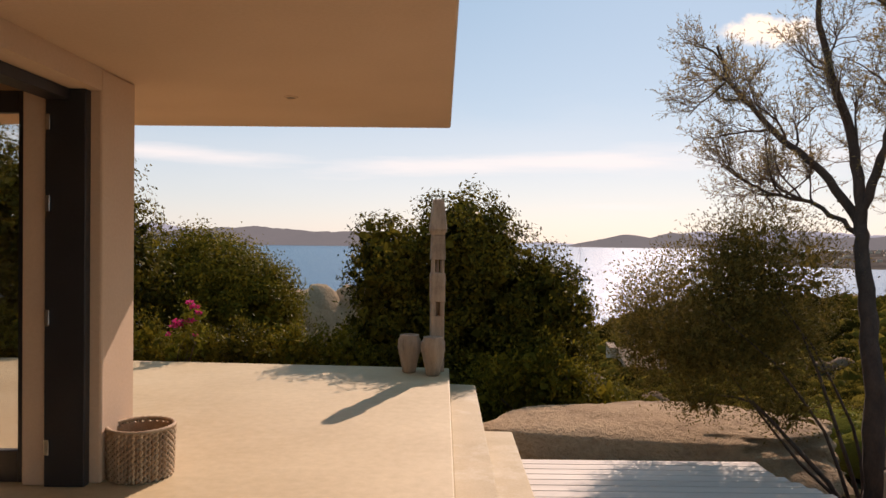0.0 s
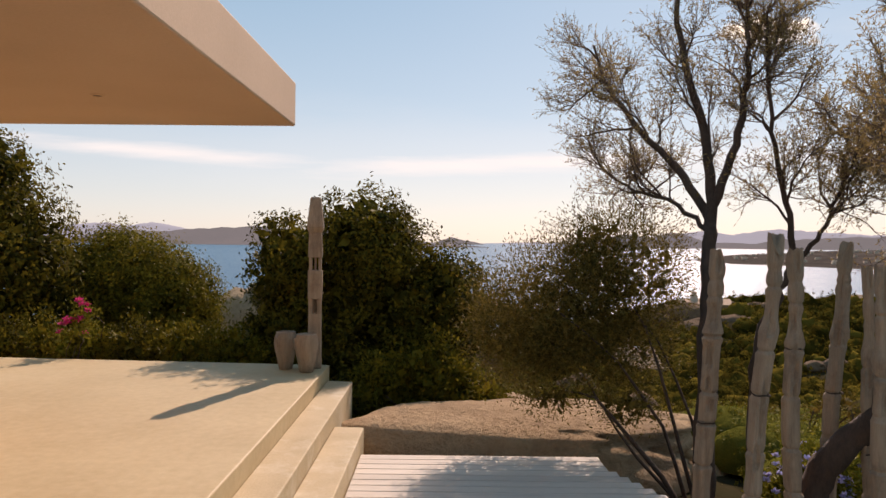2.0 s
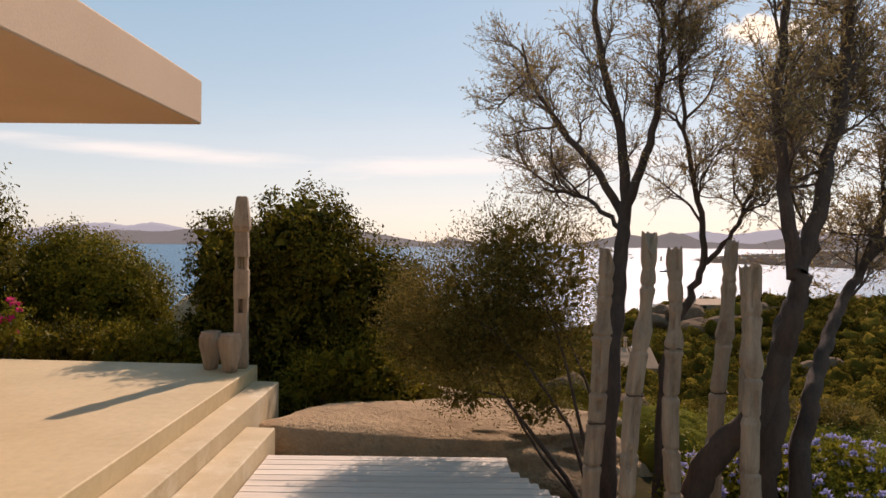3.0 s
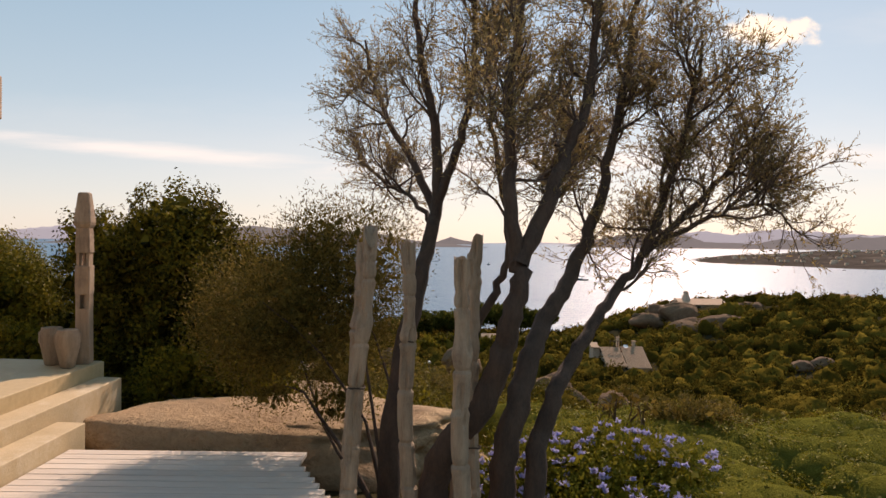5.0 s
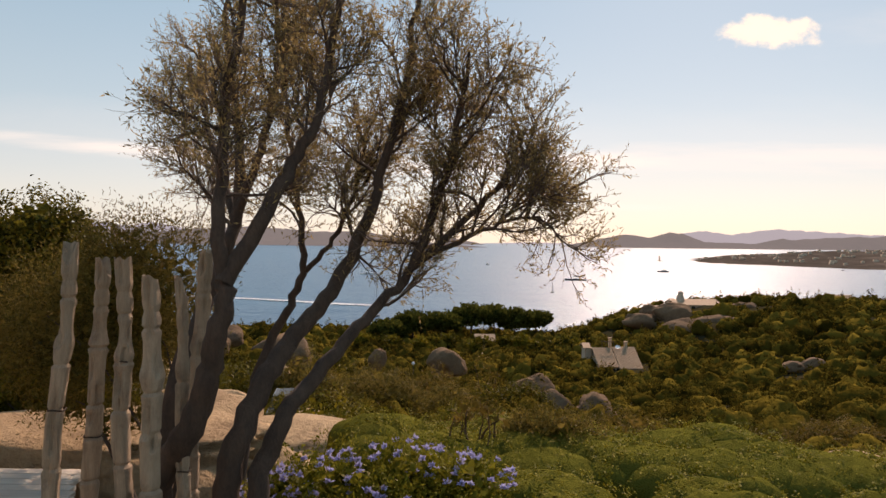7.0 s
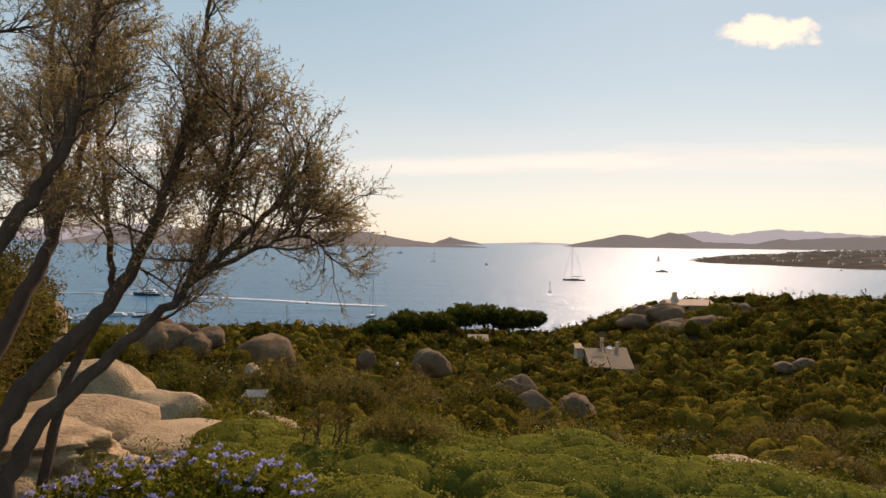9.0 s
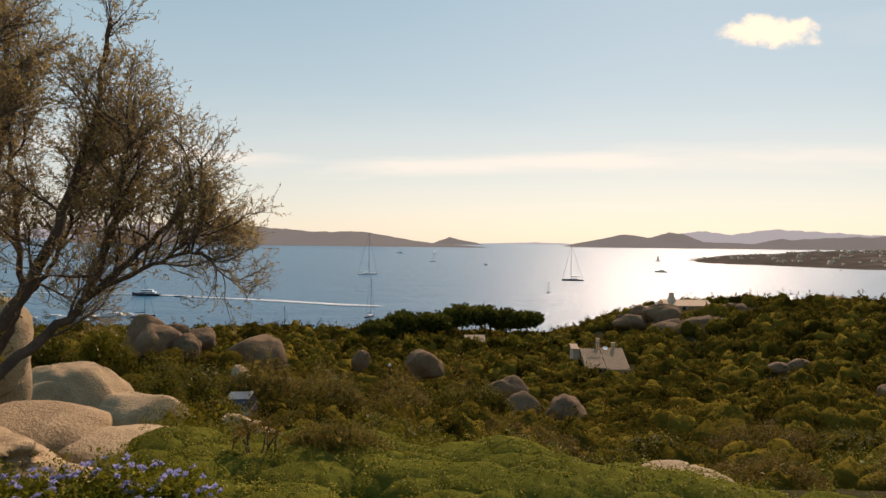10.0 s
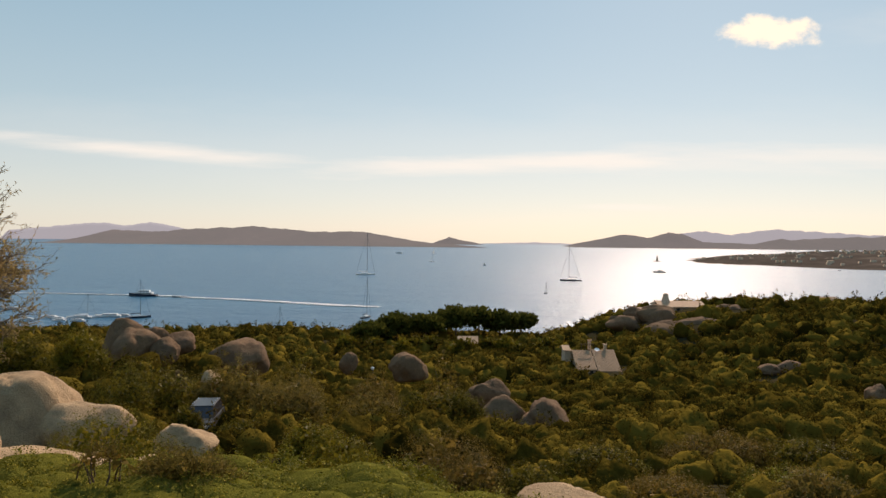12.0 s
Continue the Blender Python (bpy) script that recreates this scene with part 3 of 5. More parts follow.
def totem():
    t = thing("totem_pole", "carved pale weathered wooden totem post with window cut-outs", "post", pose(-0.06, 8.42, 0, 0, 0, 8))
    def seg(z0, z1, w0, w1, bev=0.012):
        bm = bmesh.new()
        bmesh.ops.create_cube(bm, size=1)
        for v in bm.verts:
            w = w0 if v.co.z < 0 else w1
            v.co = Vector((v.co.x * w, v.co.y * w, z0 if v.co.z < 0 else z1))
        bmesh.ops.bevel(bm, geom=bm.edges[:], offset=bev, segments=2, affect="EDGES", profile=0.5)
        return bm
    part("shaft", seg(0, 0.66, 0.165, 0.155), WOOD, t)
    for dx in (-0.052, 0.052):
        part("jamb", box(dx - 0.026, dx + 0.026, -0.078, 0.078, 0.655, 0.83, 0.006), WOOD, t)
    part("core", box(-0.027, 0.027, 0.02, 0.07, 0.655, 0.83), WOOD, t)
    part("block", seg(0.825, 1.17, 0.168, 0.172), WOOD, t)
    for dx in (-0.055, 0.055):
        part("jamb", box(dx - 0.018, dx + 0.018, -0.068, 0.068, 1.165, 1.325, 0.005), WOOD, t)
    part("core", box(-0.012, 0.012, -0.02, 0.05, 1.165, 1.325), WOOD, t)
    part("block", seg(1.32, 1.62, 0.172, 0.150), WOOD, t)
    part("head", seg(1.615, 1.67, 0.15, 0.205, 0.01), WOOD, t)
    part("head", seg(1.668, 2.04, 0.205, 0.125, 0.02), WOOD, t)


totem()


def urn(m, label, seed):
    t = thing("urn", label, "urn", m, "wooden urns by the post")
    k = 0.93
    prof = [(0.055, 0.0), (0.075, 0.01), (0.09, 0.10), (0.122, 0.26), (0.132, 0.34), (0.125, 0.42), (0.108, 0.455), (0.112, 0.475), (0.095, 0.48), (0.088, 0.45), (0.08, 0.40)]
    part("body", lathe([(r * 1.04, z * k) for r, z in prof], 24, 0.012, seed), WOOD, t, smooth=True)
    for a in (0.3, 3.3):
        bm = box(-0.012, 0.012, -0.03, 0.03, 0.27, 0.40, 0.008)
        bmesh.ops.transform(bm, matrix=Matrix.Rotation(a, 4, "Z") @ Matrix.Translation((0.13, 0, 0)), verts=bm.verts)
        part("lug", bm, WOOD, t)
    return t


urn(pose(-0.38, 8.30, 0, 0, 0, 40), "short weathered wooden barrel urn with carved lugs", 3)
urn(pose(-0.10, 8.12, 0, 0, 0, 10), "weathered wooden urn standing before the carved post", 5)


def old_post(x, y, top, dx, dy, r, seed):
    """A tall carved stake: lashing grooves, hollows cut into the sides, a broken flat tip."""
    t = thing("carved_post", "tall weathered grey carved wooden stake", "post", pose(x, y, -0.9), "carved stakes beside the tree")
    rng = np.random.default_rng(seed)
    bm = bmesh.new()
    H = top + 0.9
    r *= 0.80
    n, sides = 110, 20
    rings = []
    marks = [m + rng.uniform(-0.02, 0.02) for m in (0.30, 0.42, 0.55, 0.70, 0.85)]
    hollows = [(rng.uniform(0.3, 0.95), rng.uniform(-2.6, -0.5), rng.uniform(0.016, 0.04)) for _ in range(6)] + [(0.955, -1.6, 0.03)]
    notch = rng.uniform(0, 6.28)
    for i in range(n + 1):
        s = i / n
        rr = r * (1.04 - 0.16 * s) * (1 + 0.10 * noise.noise(Vector((s * 7, seed, 0))) + 0.05 * noise.noise(Vector((s * 22, seed, 4))))
        for mk in marks:
            rr *= 1 + 0.10 * math.exp(-((s - mk + 0.014) / 0.012) ** 2) - 0.26 * math.exp(-((s - mk) / 0.005) ** 2)
        rr *= 1 - 0.22 * math.exp(-((s - 0.90) / 0.012) ** 2) - 0.20 * math.exp(-((s - 0.80) / 0.05) ** 2) + 0.24 * math.exp(-((s - 0.715 - 0.01 * (seed % 3)) / 0.022) ** 2)
        ring = []
        for k in range(sides):
            a = 2 * math.pi * k / sides - math.pi
            square = 1 + 0.07 * math.cos(4 * a + seed)
            q = rr * square * (1 + 0.13 * noise.noise(Vector((math.cos(a) * 1.6, math.sin(a) * 1.6, s * 4 + seed))) + 0.06 * noise.noise(Vector((math.cos(a) * 5, math.sin(a) * 5, s * 2 + seed))))
            for hs, ha, hw in hollows:
                q *= 1 - 0.55 * math.exp(-((s - hs) / hw) ** 4 - ((a - ha) / 0.30) ** 4)
            z = s * H
            if s > 0.94:
                z -= (s - 0.94) / 0.06 * (0.16 * max(0, math.cos(a - notch)) ** 2 + 0.06 * abs(noise.noise(Vector((math.cos(a) * 3, math.sin(a) * 3, seed)))))
            ring.append(bm.verts.new((q * math.cos(a) + dx * s + 0.03 * noise.noise(Vector((s * 3, seed, 5))), q * math.sin(a) + dy * s, z)))
        rings.append(ring)
    for a, b in zip(rings, rings[1:]):
        for k in range(sides):
            bm.faces.new((a[k], a[(k + 1) % sides], b[(k + 1) % sides], b[k]))
    top_v = bm.verts.new((dx, dy, H - 0.10))
    for k in range(sides):
        bm.faces.new((rings[-1][k], rings[-1][(k + 1) % sides], top_v))
    part("shaft", bm, WOOD, t)
    for mk in marks[seed % 4:seed % 4 + 1]:
        z = mk * H
        a = np.linspace(0, 2 * math.pi, 25)
        q = r * (1.02 - 0.16 * mk)
        part("lashing", tubes([(np.stack([q * np.cos(a) + dx * mk, q * np.sin(a), z + 0.004 * np.sin(3 * a)], 1), np.full(25, 0.006))], 5), BARK, t, "dark cord lashing")


for q in ((3.47, 5.45, 1.50, 0.13, 0, 0.082, 1), (3.53, 4.75, 1.62, 0.19, 0, 0.072, 2), (3.98, 4.98, 1.52, -0.02, 0, 0.075, 3), (4.36, 4.55, 1.42, -0.03, 0, 0.078, 4), (4.46, 4.85, 1.40, -0.06, 0, 0.055, 5), (4.30, 5.20, 1.57, 0.15, 0, 0.075, 6)):
    old_post(*q)


# ---------------------------------------------------------------- rocks near the house
boulder("boulder", "long low granite outcrop behind the deck", (2.2, 7.92, -0.76), (2.3, 1.36, 0.62), 11, GRANITE, flat=0.56, sub=5, rough=0.23)
boulder("boulder", "broad pale granite slab with a rounded crest", (1.45, 12.2, -2.0), (1.9, 1.5, 0.98), 12, GRANITE, sub=5, rough=0.13)
boulder("boulder", "low flat granite slab beside the clipped hedge", (3.7, 12.0, -1.95), (1.9, 1.3, 0.60), 41, GRANITE, sub=5, rough=0.13)
boulder("boulder", "pale granite slab at the foot of the trees", (3.9, 8.9, -1.55), (1.3, 0.8, 0.5), 13, GRANITE, sub=5)
boulder("boulder", "pale granite rock behind the carved stakes", (2.5, 9.9, -1.50), (1.25, 0.9, 0.55), 42, GRANITE, sub=5)
boulder("boulder", "upright granite block on the slab", (-4.4, 21.8, -2.2), (0.66, 0.7, 1.75), 14, GRANITE, rough=0.1)
boulder("boulder", "large rounded granite boulder among shrubs", (-5.9, 27.8, -5.3), (3.0, 2.2, 2.0), 33, GRANITE, sub=5, rough=0.17)
boulder("boulder", "sloping shoulder of granite beside the large boulder", (-3.0, 27.4, -5.3), (2.1, 1.5, 1.05), 43, GRANITE, sub=5, rough=0.16)
boulder("boulder", "smooth pale granite dome behind the shrubs", (-3.4, 17.5, -0.95), (1.15, 1.0, 1.5), 16, GRANITE)
boulder("boulder", "brown granite dome behind the shrubs", (-2.35, 17.9, -0.95), (0.75, 0.8, 1.3), 17, GRANITE)
boulder("boulder", "pale granite rock in the low hedge", (13.1, 11.6, -2.30), (1.0, 0.8, 0.55), 18, GRANITE, sub=5)


# ---------------------------------------------------------------- shrubs round the terrace
shrub("oak_bush", "dense dark green evergreen oak bush behind the post", (0.5, 10.6, -1.2), [(0.45, 10.7, 0.5, 1.5, 1.1, 1.4), (0.35, 10.4, 1.45, 0.8, 0.8, 0.85), (-0.8, 10.4, 1.15, 0.62, 0.7, 0.75), (1.5, 10.6, 0.45, 0.8, 0.8, 0.95), (0.2, 10.2, -0.6, 1.5, 0.9, 0.8), (-0.8, 10.4, 0.0, 0.7, 0.8, 1.0)], 52000, 0.066, 0.034, LEAF_OAK, 21, form=True, shell=0.13, stem_r=0.07, count=12, clump=0.12, sprout=0.07, core=0.14)
shrub("mastic_shrub", "low glossy green shrub at the edge of the rock", (1.3, 9.3, -1.2), [(1.25, 9.3, -0.35, 0.75, 0.5, 0.62), (0.75, 9.2, -0.5, 0.5, 0.4, 0.5), (1.9, 9.2, -0.6, 0.5, 0.4, 0.35)], 9000, 0.06, 0.03, LEAF_HEDGE, 23)
shrub("evergreen_tree", "tall dark evergreen bush beside the house", (-6.2, 11.4, -0.6), [(-6.3, 11.4, 1.6, 1.5, 1.2, 1.5), (-5.2, 11.2, 0.9, 0.9, 1.0, 1.2), (-7.8, 11.5, 2.0, 1.4, 1.2, 1.8), (-5.8, 11.3, 2.5, 0.6, 0.7, 0.75), (-6.5, 11, 0.3, 1.6, 1, 0.9), (-9.5, 11.5, 1.8, 1.4, 1.2, 2)], 46000, 0.08, 0.04, LEAF_OAK, 25, form=True, shell=0.16, stem_r=0.08, count=10)
shrub("round_bush", "rounded dark green bush behind the terrace", (-4.2, 12.8, -0.8), [(-4.4, 12.8, 0.55, 1.35, 1.1, 1.2), (-3.5, 12.6, 0.35, 1.05, 0.9, 0.95), (-2.95, 12.4, -0.5, 0.5, 0.6, 0.5)], 44000, 0.06, 0.03, LEAF_HEDGE, 27, form=True, shell=0.12, count=9, sprout=0.06, core=0.16)
shrub("olive_bush", "grey-green wild olive bush leaning over the rock", (3.72, 6.2, -0.9), [(2.6, 7.1, 0.85, 0.85, 0.75, 0.62), (3.3, 7.15, 1.2, 0.66, 0.6, 0.68), (2.95, 7.1, 1.3, 0.4, 0.4, 0.52), (2.25, 7.1, 0.6, 0.5, 0.55, 0.5), (3.05, 7.0, 0.5, 0.75, 0.55, 0.42), (3.25, 6.7, -0.02, 0.3, 0.3, 0.14), (2.5, 6.9, 0.0, 0.28, 0.25, 0.12)], 50000, 0.042, 0.012, LEAF_OLIVE, 29, per=9, sprout=0.3, clump=0.14, count=5, stem_r=0.028, core=0.03)
for i in range(12):
    x = -8.6 + i * 0.66
    shrub("hedge_shrub", "low leafy green shrub along the terrace edge", (x, 9.35 - x * 0.05, -0.6), [(x, 9.4 - x * 0.05, -0.05, 0.42, 0.3, 0.42 + 0.06 * math.sin(i * 2.1))], 2600, 0.05, 0.022, LEAF_HEDGE if i % 3 else LEAF_OAK, 40 + i, group="shrubs along the terrace", clump=0.1, sprout=0.3, count=5, stem_r=0.012)


def flowers(name, label, spots, mat, leaf, seed, n_leaf, petal, per):
    """Flower heads of many small petals over leafy sprays."""
    c = spots[0]
    t = thing(name, label, "flowers", Matrix.Translation(c[:3]))
    inv = np.array(c[:3])
    rng = np.random.default_rng(seed)
    if n_leaf:
        v, f = foliage([s for s in spots], n_leaf, 0.045, 0.02, seed, clump=0.1, sprout=0.3)
        part("foliage", (v - inv, f), leaf, t)
        v, f = stems((c[0], c[1], c[2] - c[5] - 0.2), spots, seed, 0.012, 12)
        part("branchwork", (v - inv, f), BARK, t)
    for s in spots:
        for _ in range(per):
            d = rng.normal(size=3)
            d[2] = abs(d[2]) + 0.2
            d[1] = -abs(d[1]) * 0.8 if rng.random() < 0.7 else d[1]
            d /= np.linalg.norm(d)
            h = np.array(s[:3]) + d * np.array(s[3:6]) * rng.uniform(0.98, 1.15)
            k = 16
            q = rng.normal(size=(k, 3))
            q /= np.linalg.norm(q, axis=1)[:, None]
            q[:, 2] = np.abs(q[:, 2])
            v, f = leaf_quads(np.repeat(h[None], k, 0), q + rng.normal(size=(k, 3)) * 0.2, petal * 1.7, petal * 1.1, rng)
            f[:, 0] = 0
            part("flower_head", (v - inv, f), mat, t)


flowers("bougainvillea", "magenta bougainvillea sprays at the terrace edge", [(-3.4, 9.25, 0.1, 0.22, 0.15, 0.35), (-3.25, 9.2, 0.3, 0.12, 0.1, 0.4)], PINK, LEAF_LIME, 61, 900, 0.035, 7)
flowers("bougainvillea", "magenta bougainvillea sprays at the terrace edge", [(-4.75, 9.3, 0.08, 0.3, 0.15, 0.25), (-5.3, 9.3, 0.1, 0.3, 0.15, 0.25)], PINK, LEAF_LIME, 62, 900, 0.035, 6)
flowers("plumbago_bush", "leafy bush covered in pale blue flower clusters", [(5.2, 6.5, -0.62, 0.6, 0.5, 0.33), (5.8, 6.7, -0.58, 0.55, 0.5, 0.33), (6.35, 6.8, -0.66, 0.5, 0.5, 0.3), (4.7, 6.3, -0.72, 0.4, 0.4, 0.3), (5.6, 6.1, -0.85, 0.8, 0.4, 0.3)], BLUE, LEAF_LIME, 63, 14000, 0.026, 34)


# ---------------------------------------------------------------- trees
def grow(trunks, seed, levels, spread, sparse=0.95, leaf_n=9, lift=0.25, drift=(0, 0)):
    """From trunk lines, branches in three orders, ending in leafy twigs. Returns limb paths and leaf positions."""
    rng = np.random.default_rng(seed)
    limbs, twigs = [], []
    def bez(a, d, L, n, bend):
        pts = [a]
        for i in range(n):
            d = d + rng.normal(size=3) * bend + np.array([0, 0, 0.04])
            d = d / np.linalg.norm(d)
            pts.append(pts[-1] + d * L / n)
        return np.array(pts)
    def sub(pts, rad, level, start=0.2):
        n = len(pts)
        L = np.linalg.norm(pts[-1] - pts[0])
        cnt = levels[level][0]
        for _ in range(cnt):
            s = rng.uniform(start, 1.0)
            i = s * (n - 1)
            j = min(int(i), n - 2)
            a = pts[j] + (pts[j + 1] - pts[j]) * (i - j)
            d = pts[j + 1] - pts[j]
            d = d / (np.linalg.norm(d) + 1e-9) + rng.normal(size=3) * spread + np.array([drift[0], drift[1], lift])
            d /= np.linalg.norm(d)
            ln = levels[level][1] * rng.uniform(0.6, 1.25) * (1.15 - 0.4 * s)
            p = bez(a, d, ln, 6 if level < 2 else 4, 0.22)
            r0 = min(rad * 0.55, levels[level][2])
            limbs.append((p, np.linspace(r0, r0 * 0.3, len(p))))
            if level + 1 < len(levels):
                sub(p, r0, level + 1)
            else:
                twigs.append(p)
    for pts, r0, r1, start in trunks:
        pts = np.array(pts, float)
        t = np.linspace(0, 1, len(pts))
        tt = np.linspace(0, 1, 4 * len(pts))
        fine = np.stack([np.interp(tt, t, pts[:, k]) for k in range(3)], 1)
        for _ in range(2):
            fine[1:-1] = (fine[:-2] + 2 * fine[1:-1] + fine[2:]) / 4
        fine[1:-1] += rng.normal(size=(len(fine) - 2, 3)) * 0.012
        limbs.append((fine, np.linspace(r0, r1, len(fine))))
        sub(fine, r1 * 2.2, 0, start)
    P, D = [], []
    for p in twigs:
        if rng.random() > sparse:
            continue
        s = rng.uniform(0.15, 1.05, leaf_n)
        i = np.clip(s * (len(p) - 1), 0, len(p) - 1.001)
        j = i.astype(int)
        P.append(p[j] + (p[j + 1] - p[j]) * (i - j)[:, None])
        D.append((p[j + 1] - p[j]) / (np.linalg.norm(p[j + 1] - p[j], axis=1)[:, None] + 1e-9) * 0.8 + rng.normal(size=(leaf_n, 3)) * 0.6)
    return limbs, np.concatenate(P), np.concatenate(D), rng


def tree(name, label, trunks, seed, levels, spread=0.5, leaf=(0.042, 0.011), mat=LEAF_CROWN, **kw):
    root = Vector(trunks[0][0][0])
    t = thing(name, label, "tree", Matrix.Translation(root))
    limbs, P, D, rng = grow(trunks, seed, levels, spread, **kw)
    inv = np.array(root)
    big = [l for l in limbs if l[1][0] > 0.012]
    small = [l for l in limbs if l[1][0] <= 0.012]
    v, f = tubes(big, 8)
    part("trunk", (v - inv, f), BARK, t, smooth=True)
    v, f = tubes(small, 4)
    part("twigwork", (v - inv, f), TWIG, t)
    v, f = leaf_quads(P, D, leaf[0], leaf[1], rng)
    part("crown", (v - inv, f), mat, t)
    return t


OLIVE_LEVELS = [(13, 0.61, 0.016), (10, 0.43, 0.006), (8, 0.27, 0.0019)]
tree("olive_tree", "slender wild olive tree with bare dark trunk and thin crown", [
    ([(3.76, 6.1, -1.0), (3.76, 6.1, -0.3), (3.82, 6.25, 0.3), (3.95, 6.6, 1.0), (4.10, 6.95, 1.6), (4.16, 7.04, 1.9), (4.14, 7.15, 2.5), (4.0, 7.3, 3.2), (3.9, 7.4, 3.8), (3.9, 7.5, 4.4)], 0.105, 0.022, 0.62),
    ([(4.14, 7.04, 1.75), (3.9, 7.3, 2.3), (3.6, 7.8, 2.8), (3.35, 8.3, 3.4), (3.25, 8.5, 3.9)], 0.05, 0.014, 0.3),
    ([(4.15, 7.04, 1.9), (4.38, 7.0, 2.5), (4.5, 7.1, 3.1), (4.5, 7.1, 3.7), (4.5, 7.1, 4.3)], 0.05, 0.016, 0.28),
    ([(4.12, 7.0, 1.65), (3.85, 7.4, 2.0), (3.55, 7.9, 2.15), (3.35, 8.2, 2.35)], 0.028, 0.010, 0.3)], 71, [(13, 0.64, 0.016), (9, 0.46, 0.006), (8, 0.28, 0.0019)], sparse=0.9, leaf_n=6, spread=0.58, drift=(-0.12, 0.1))
tree("olive_tree", "multi-stemmed wild olive tree with leaning trunks and airy crown", [
    ([(4.05, 5.1, -1.0), (4.15, 5.05, -0.3), (4.25, 4.95, 0.08), (4.48, 4.8, 0.36), (4.61, 4.8, 0.70), (4.66, 4.75, 0.98), (4.74, 4.75, 1.2), (4.72, 4.75, 1.38), (4.66, 4.8, 1.75), (4.64, 4.9, 2.2), (4.72, 5.0, 3.0), (4.78, 5.1, 3.9)], 0.118, 0.022, 0.74),
    ([(4.72, 4.75, 1.35), (4.94, 4.9, 1.8), (5.1, 5.1, 2.2), (5.24, 5.2, 2.5), (5.35, 5.3, 3.2), (5.45, 5.4, 4.0)], 0.066, 0.016, 0.32),
    ([(4.58, 5.05, -1.0), (4.64, 5.05, -0.2), (4.74, 5.05, 0.28), (4.87, 5.3, 0.65), (4.98, 5.5, 0.85), (5.18, 5.75, 1.12), (5.36, 5.9, 1.4), (5.51, 6.0, 1.78), (5.62, 6.1, 2.2), (5.75, 6.2, 2.7), (5.85, 6.3, 3.3), (5.95, 6.3, 4.0)], 0.105, 0.018, 0.58),
    ([(4.30, 6.4, -1.0), (4.40, 6.6, 0.1), (4.54, 6.8, 0.75), (4.74, 6.8, 1.03), (4.86, 6.8, 1.35), (4.83, 6.8, 1.8), (4.7, 6.9, 2.4), (4.65, 6.9, 3.0), (4.6, 6.9, 3.8)], 0.055, 0.014, 0.54),
    ([(4.86, 6.8, 1.35), (5.13, 6.8, 1.65), (5.32, 6.8, 2.1), (5.42, 6.9, 2.7)], 0.028, 0.012, 0.25),
    ([(4.86, 5.0, -1.0), (4.88, 5.0, -0.1), (4.96, 5.1, 0.2), (5.05, 5.2, 0.45), (5.23, 5.4, 0.65), (5.42, 5.6, 0.88), (5.62, 5.8, 1.12), (5.9, 5.95, 1.4), (6.32, 6.0, 1.82), (6.65, 6.05, 2.15), (6.9, 6.0, 2.45)], 0.085, 0.014, 0.56),
    ([(5.9, 5.95, 1.42), (6.1, 6.0, 1.95), (6.25, 5.9, 2.5), (6.35, 5.9, 3.2)], 0.042, 0.012, 0.25),
    ([(6.0, 5.95, 1.5), (6.45, 6.0, 1.72), (6.75, 5.95, 1.85), (6.95, 5.9, 1.85)], 0.025, 0.010, 0.15)], 73, OLIVE_LEVELS, sparse=0.95, leaf_n=8, spread=0.58, leaf=(0.042, 0.010), drift=(0.10, 0.10))

# ---------------------------------------------------------------- low garden hedge and shrubs on the slope
def carpet():
    """A clipped low evergreen carpet on the slope, in merging cushions with dark seams."""
    rng = np.random.default_rng(81)
    blobs = []
    for _ in range(400):
        x, y = rng.uniform(4.9, 16.5), rng.uniform(5.2, 10.5)
        if y < 7.6 and x < 7.3 or x < 5.1 + 0.3 * abs(y - 9.2) or y > 10.5 - 0.28 * max(0, x - 8.0):
            continue
        h = noise.noise(Vector((x * 0.55, y * 0.8, 2)))
        if h < -0.28:
            continue
        w = rng.uniform(0.5, 0.95)
        top = -0.64 - 0.05 * (x - 5.5) - 0.06 * abs(y - 8.8) + 0.26 * h - rng.uniform(0, 0.09)
        blobs.append((x, y, top - 0.46, w, w * 0.75, 0.46))
    v, f = foliage(blobs, 220000, 0.037, 0.020, 82, form=True, clump=0.05, shell=0.06, sprout=0.04, per=12, core=0, lump=0.22)
    # added opaque domes fill each cushion under its leaves
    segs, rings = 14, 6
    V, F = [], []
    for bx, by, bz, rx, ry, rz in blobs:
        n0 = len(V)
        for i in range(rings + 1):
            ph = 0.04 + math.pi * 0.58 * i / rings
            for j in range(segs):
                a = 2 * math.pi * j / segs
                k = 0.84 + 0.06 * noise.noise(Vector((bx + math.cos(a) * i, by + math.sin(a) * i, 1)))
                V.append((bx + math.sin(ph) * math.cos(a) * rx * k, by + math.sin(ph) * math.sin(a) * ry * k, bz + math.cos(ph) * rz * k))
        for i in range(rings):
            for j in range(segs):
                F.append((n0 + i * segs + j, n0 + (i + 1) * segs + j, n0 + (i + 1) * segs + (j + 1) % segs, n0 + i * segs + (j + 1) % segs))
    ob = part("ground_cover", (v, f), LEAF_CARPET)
    # the filler domes, no real branches: shade between leaves put in as dark green
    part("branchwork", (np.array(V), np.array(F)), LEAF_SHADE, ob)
    tagged(ob, "low dense green carpet of clipped evergreen shrubs", "ground cover", kind="stuff")


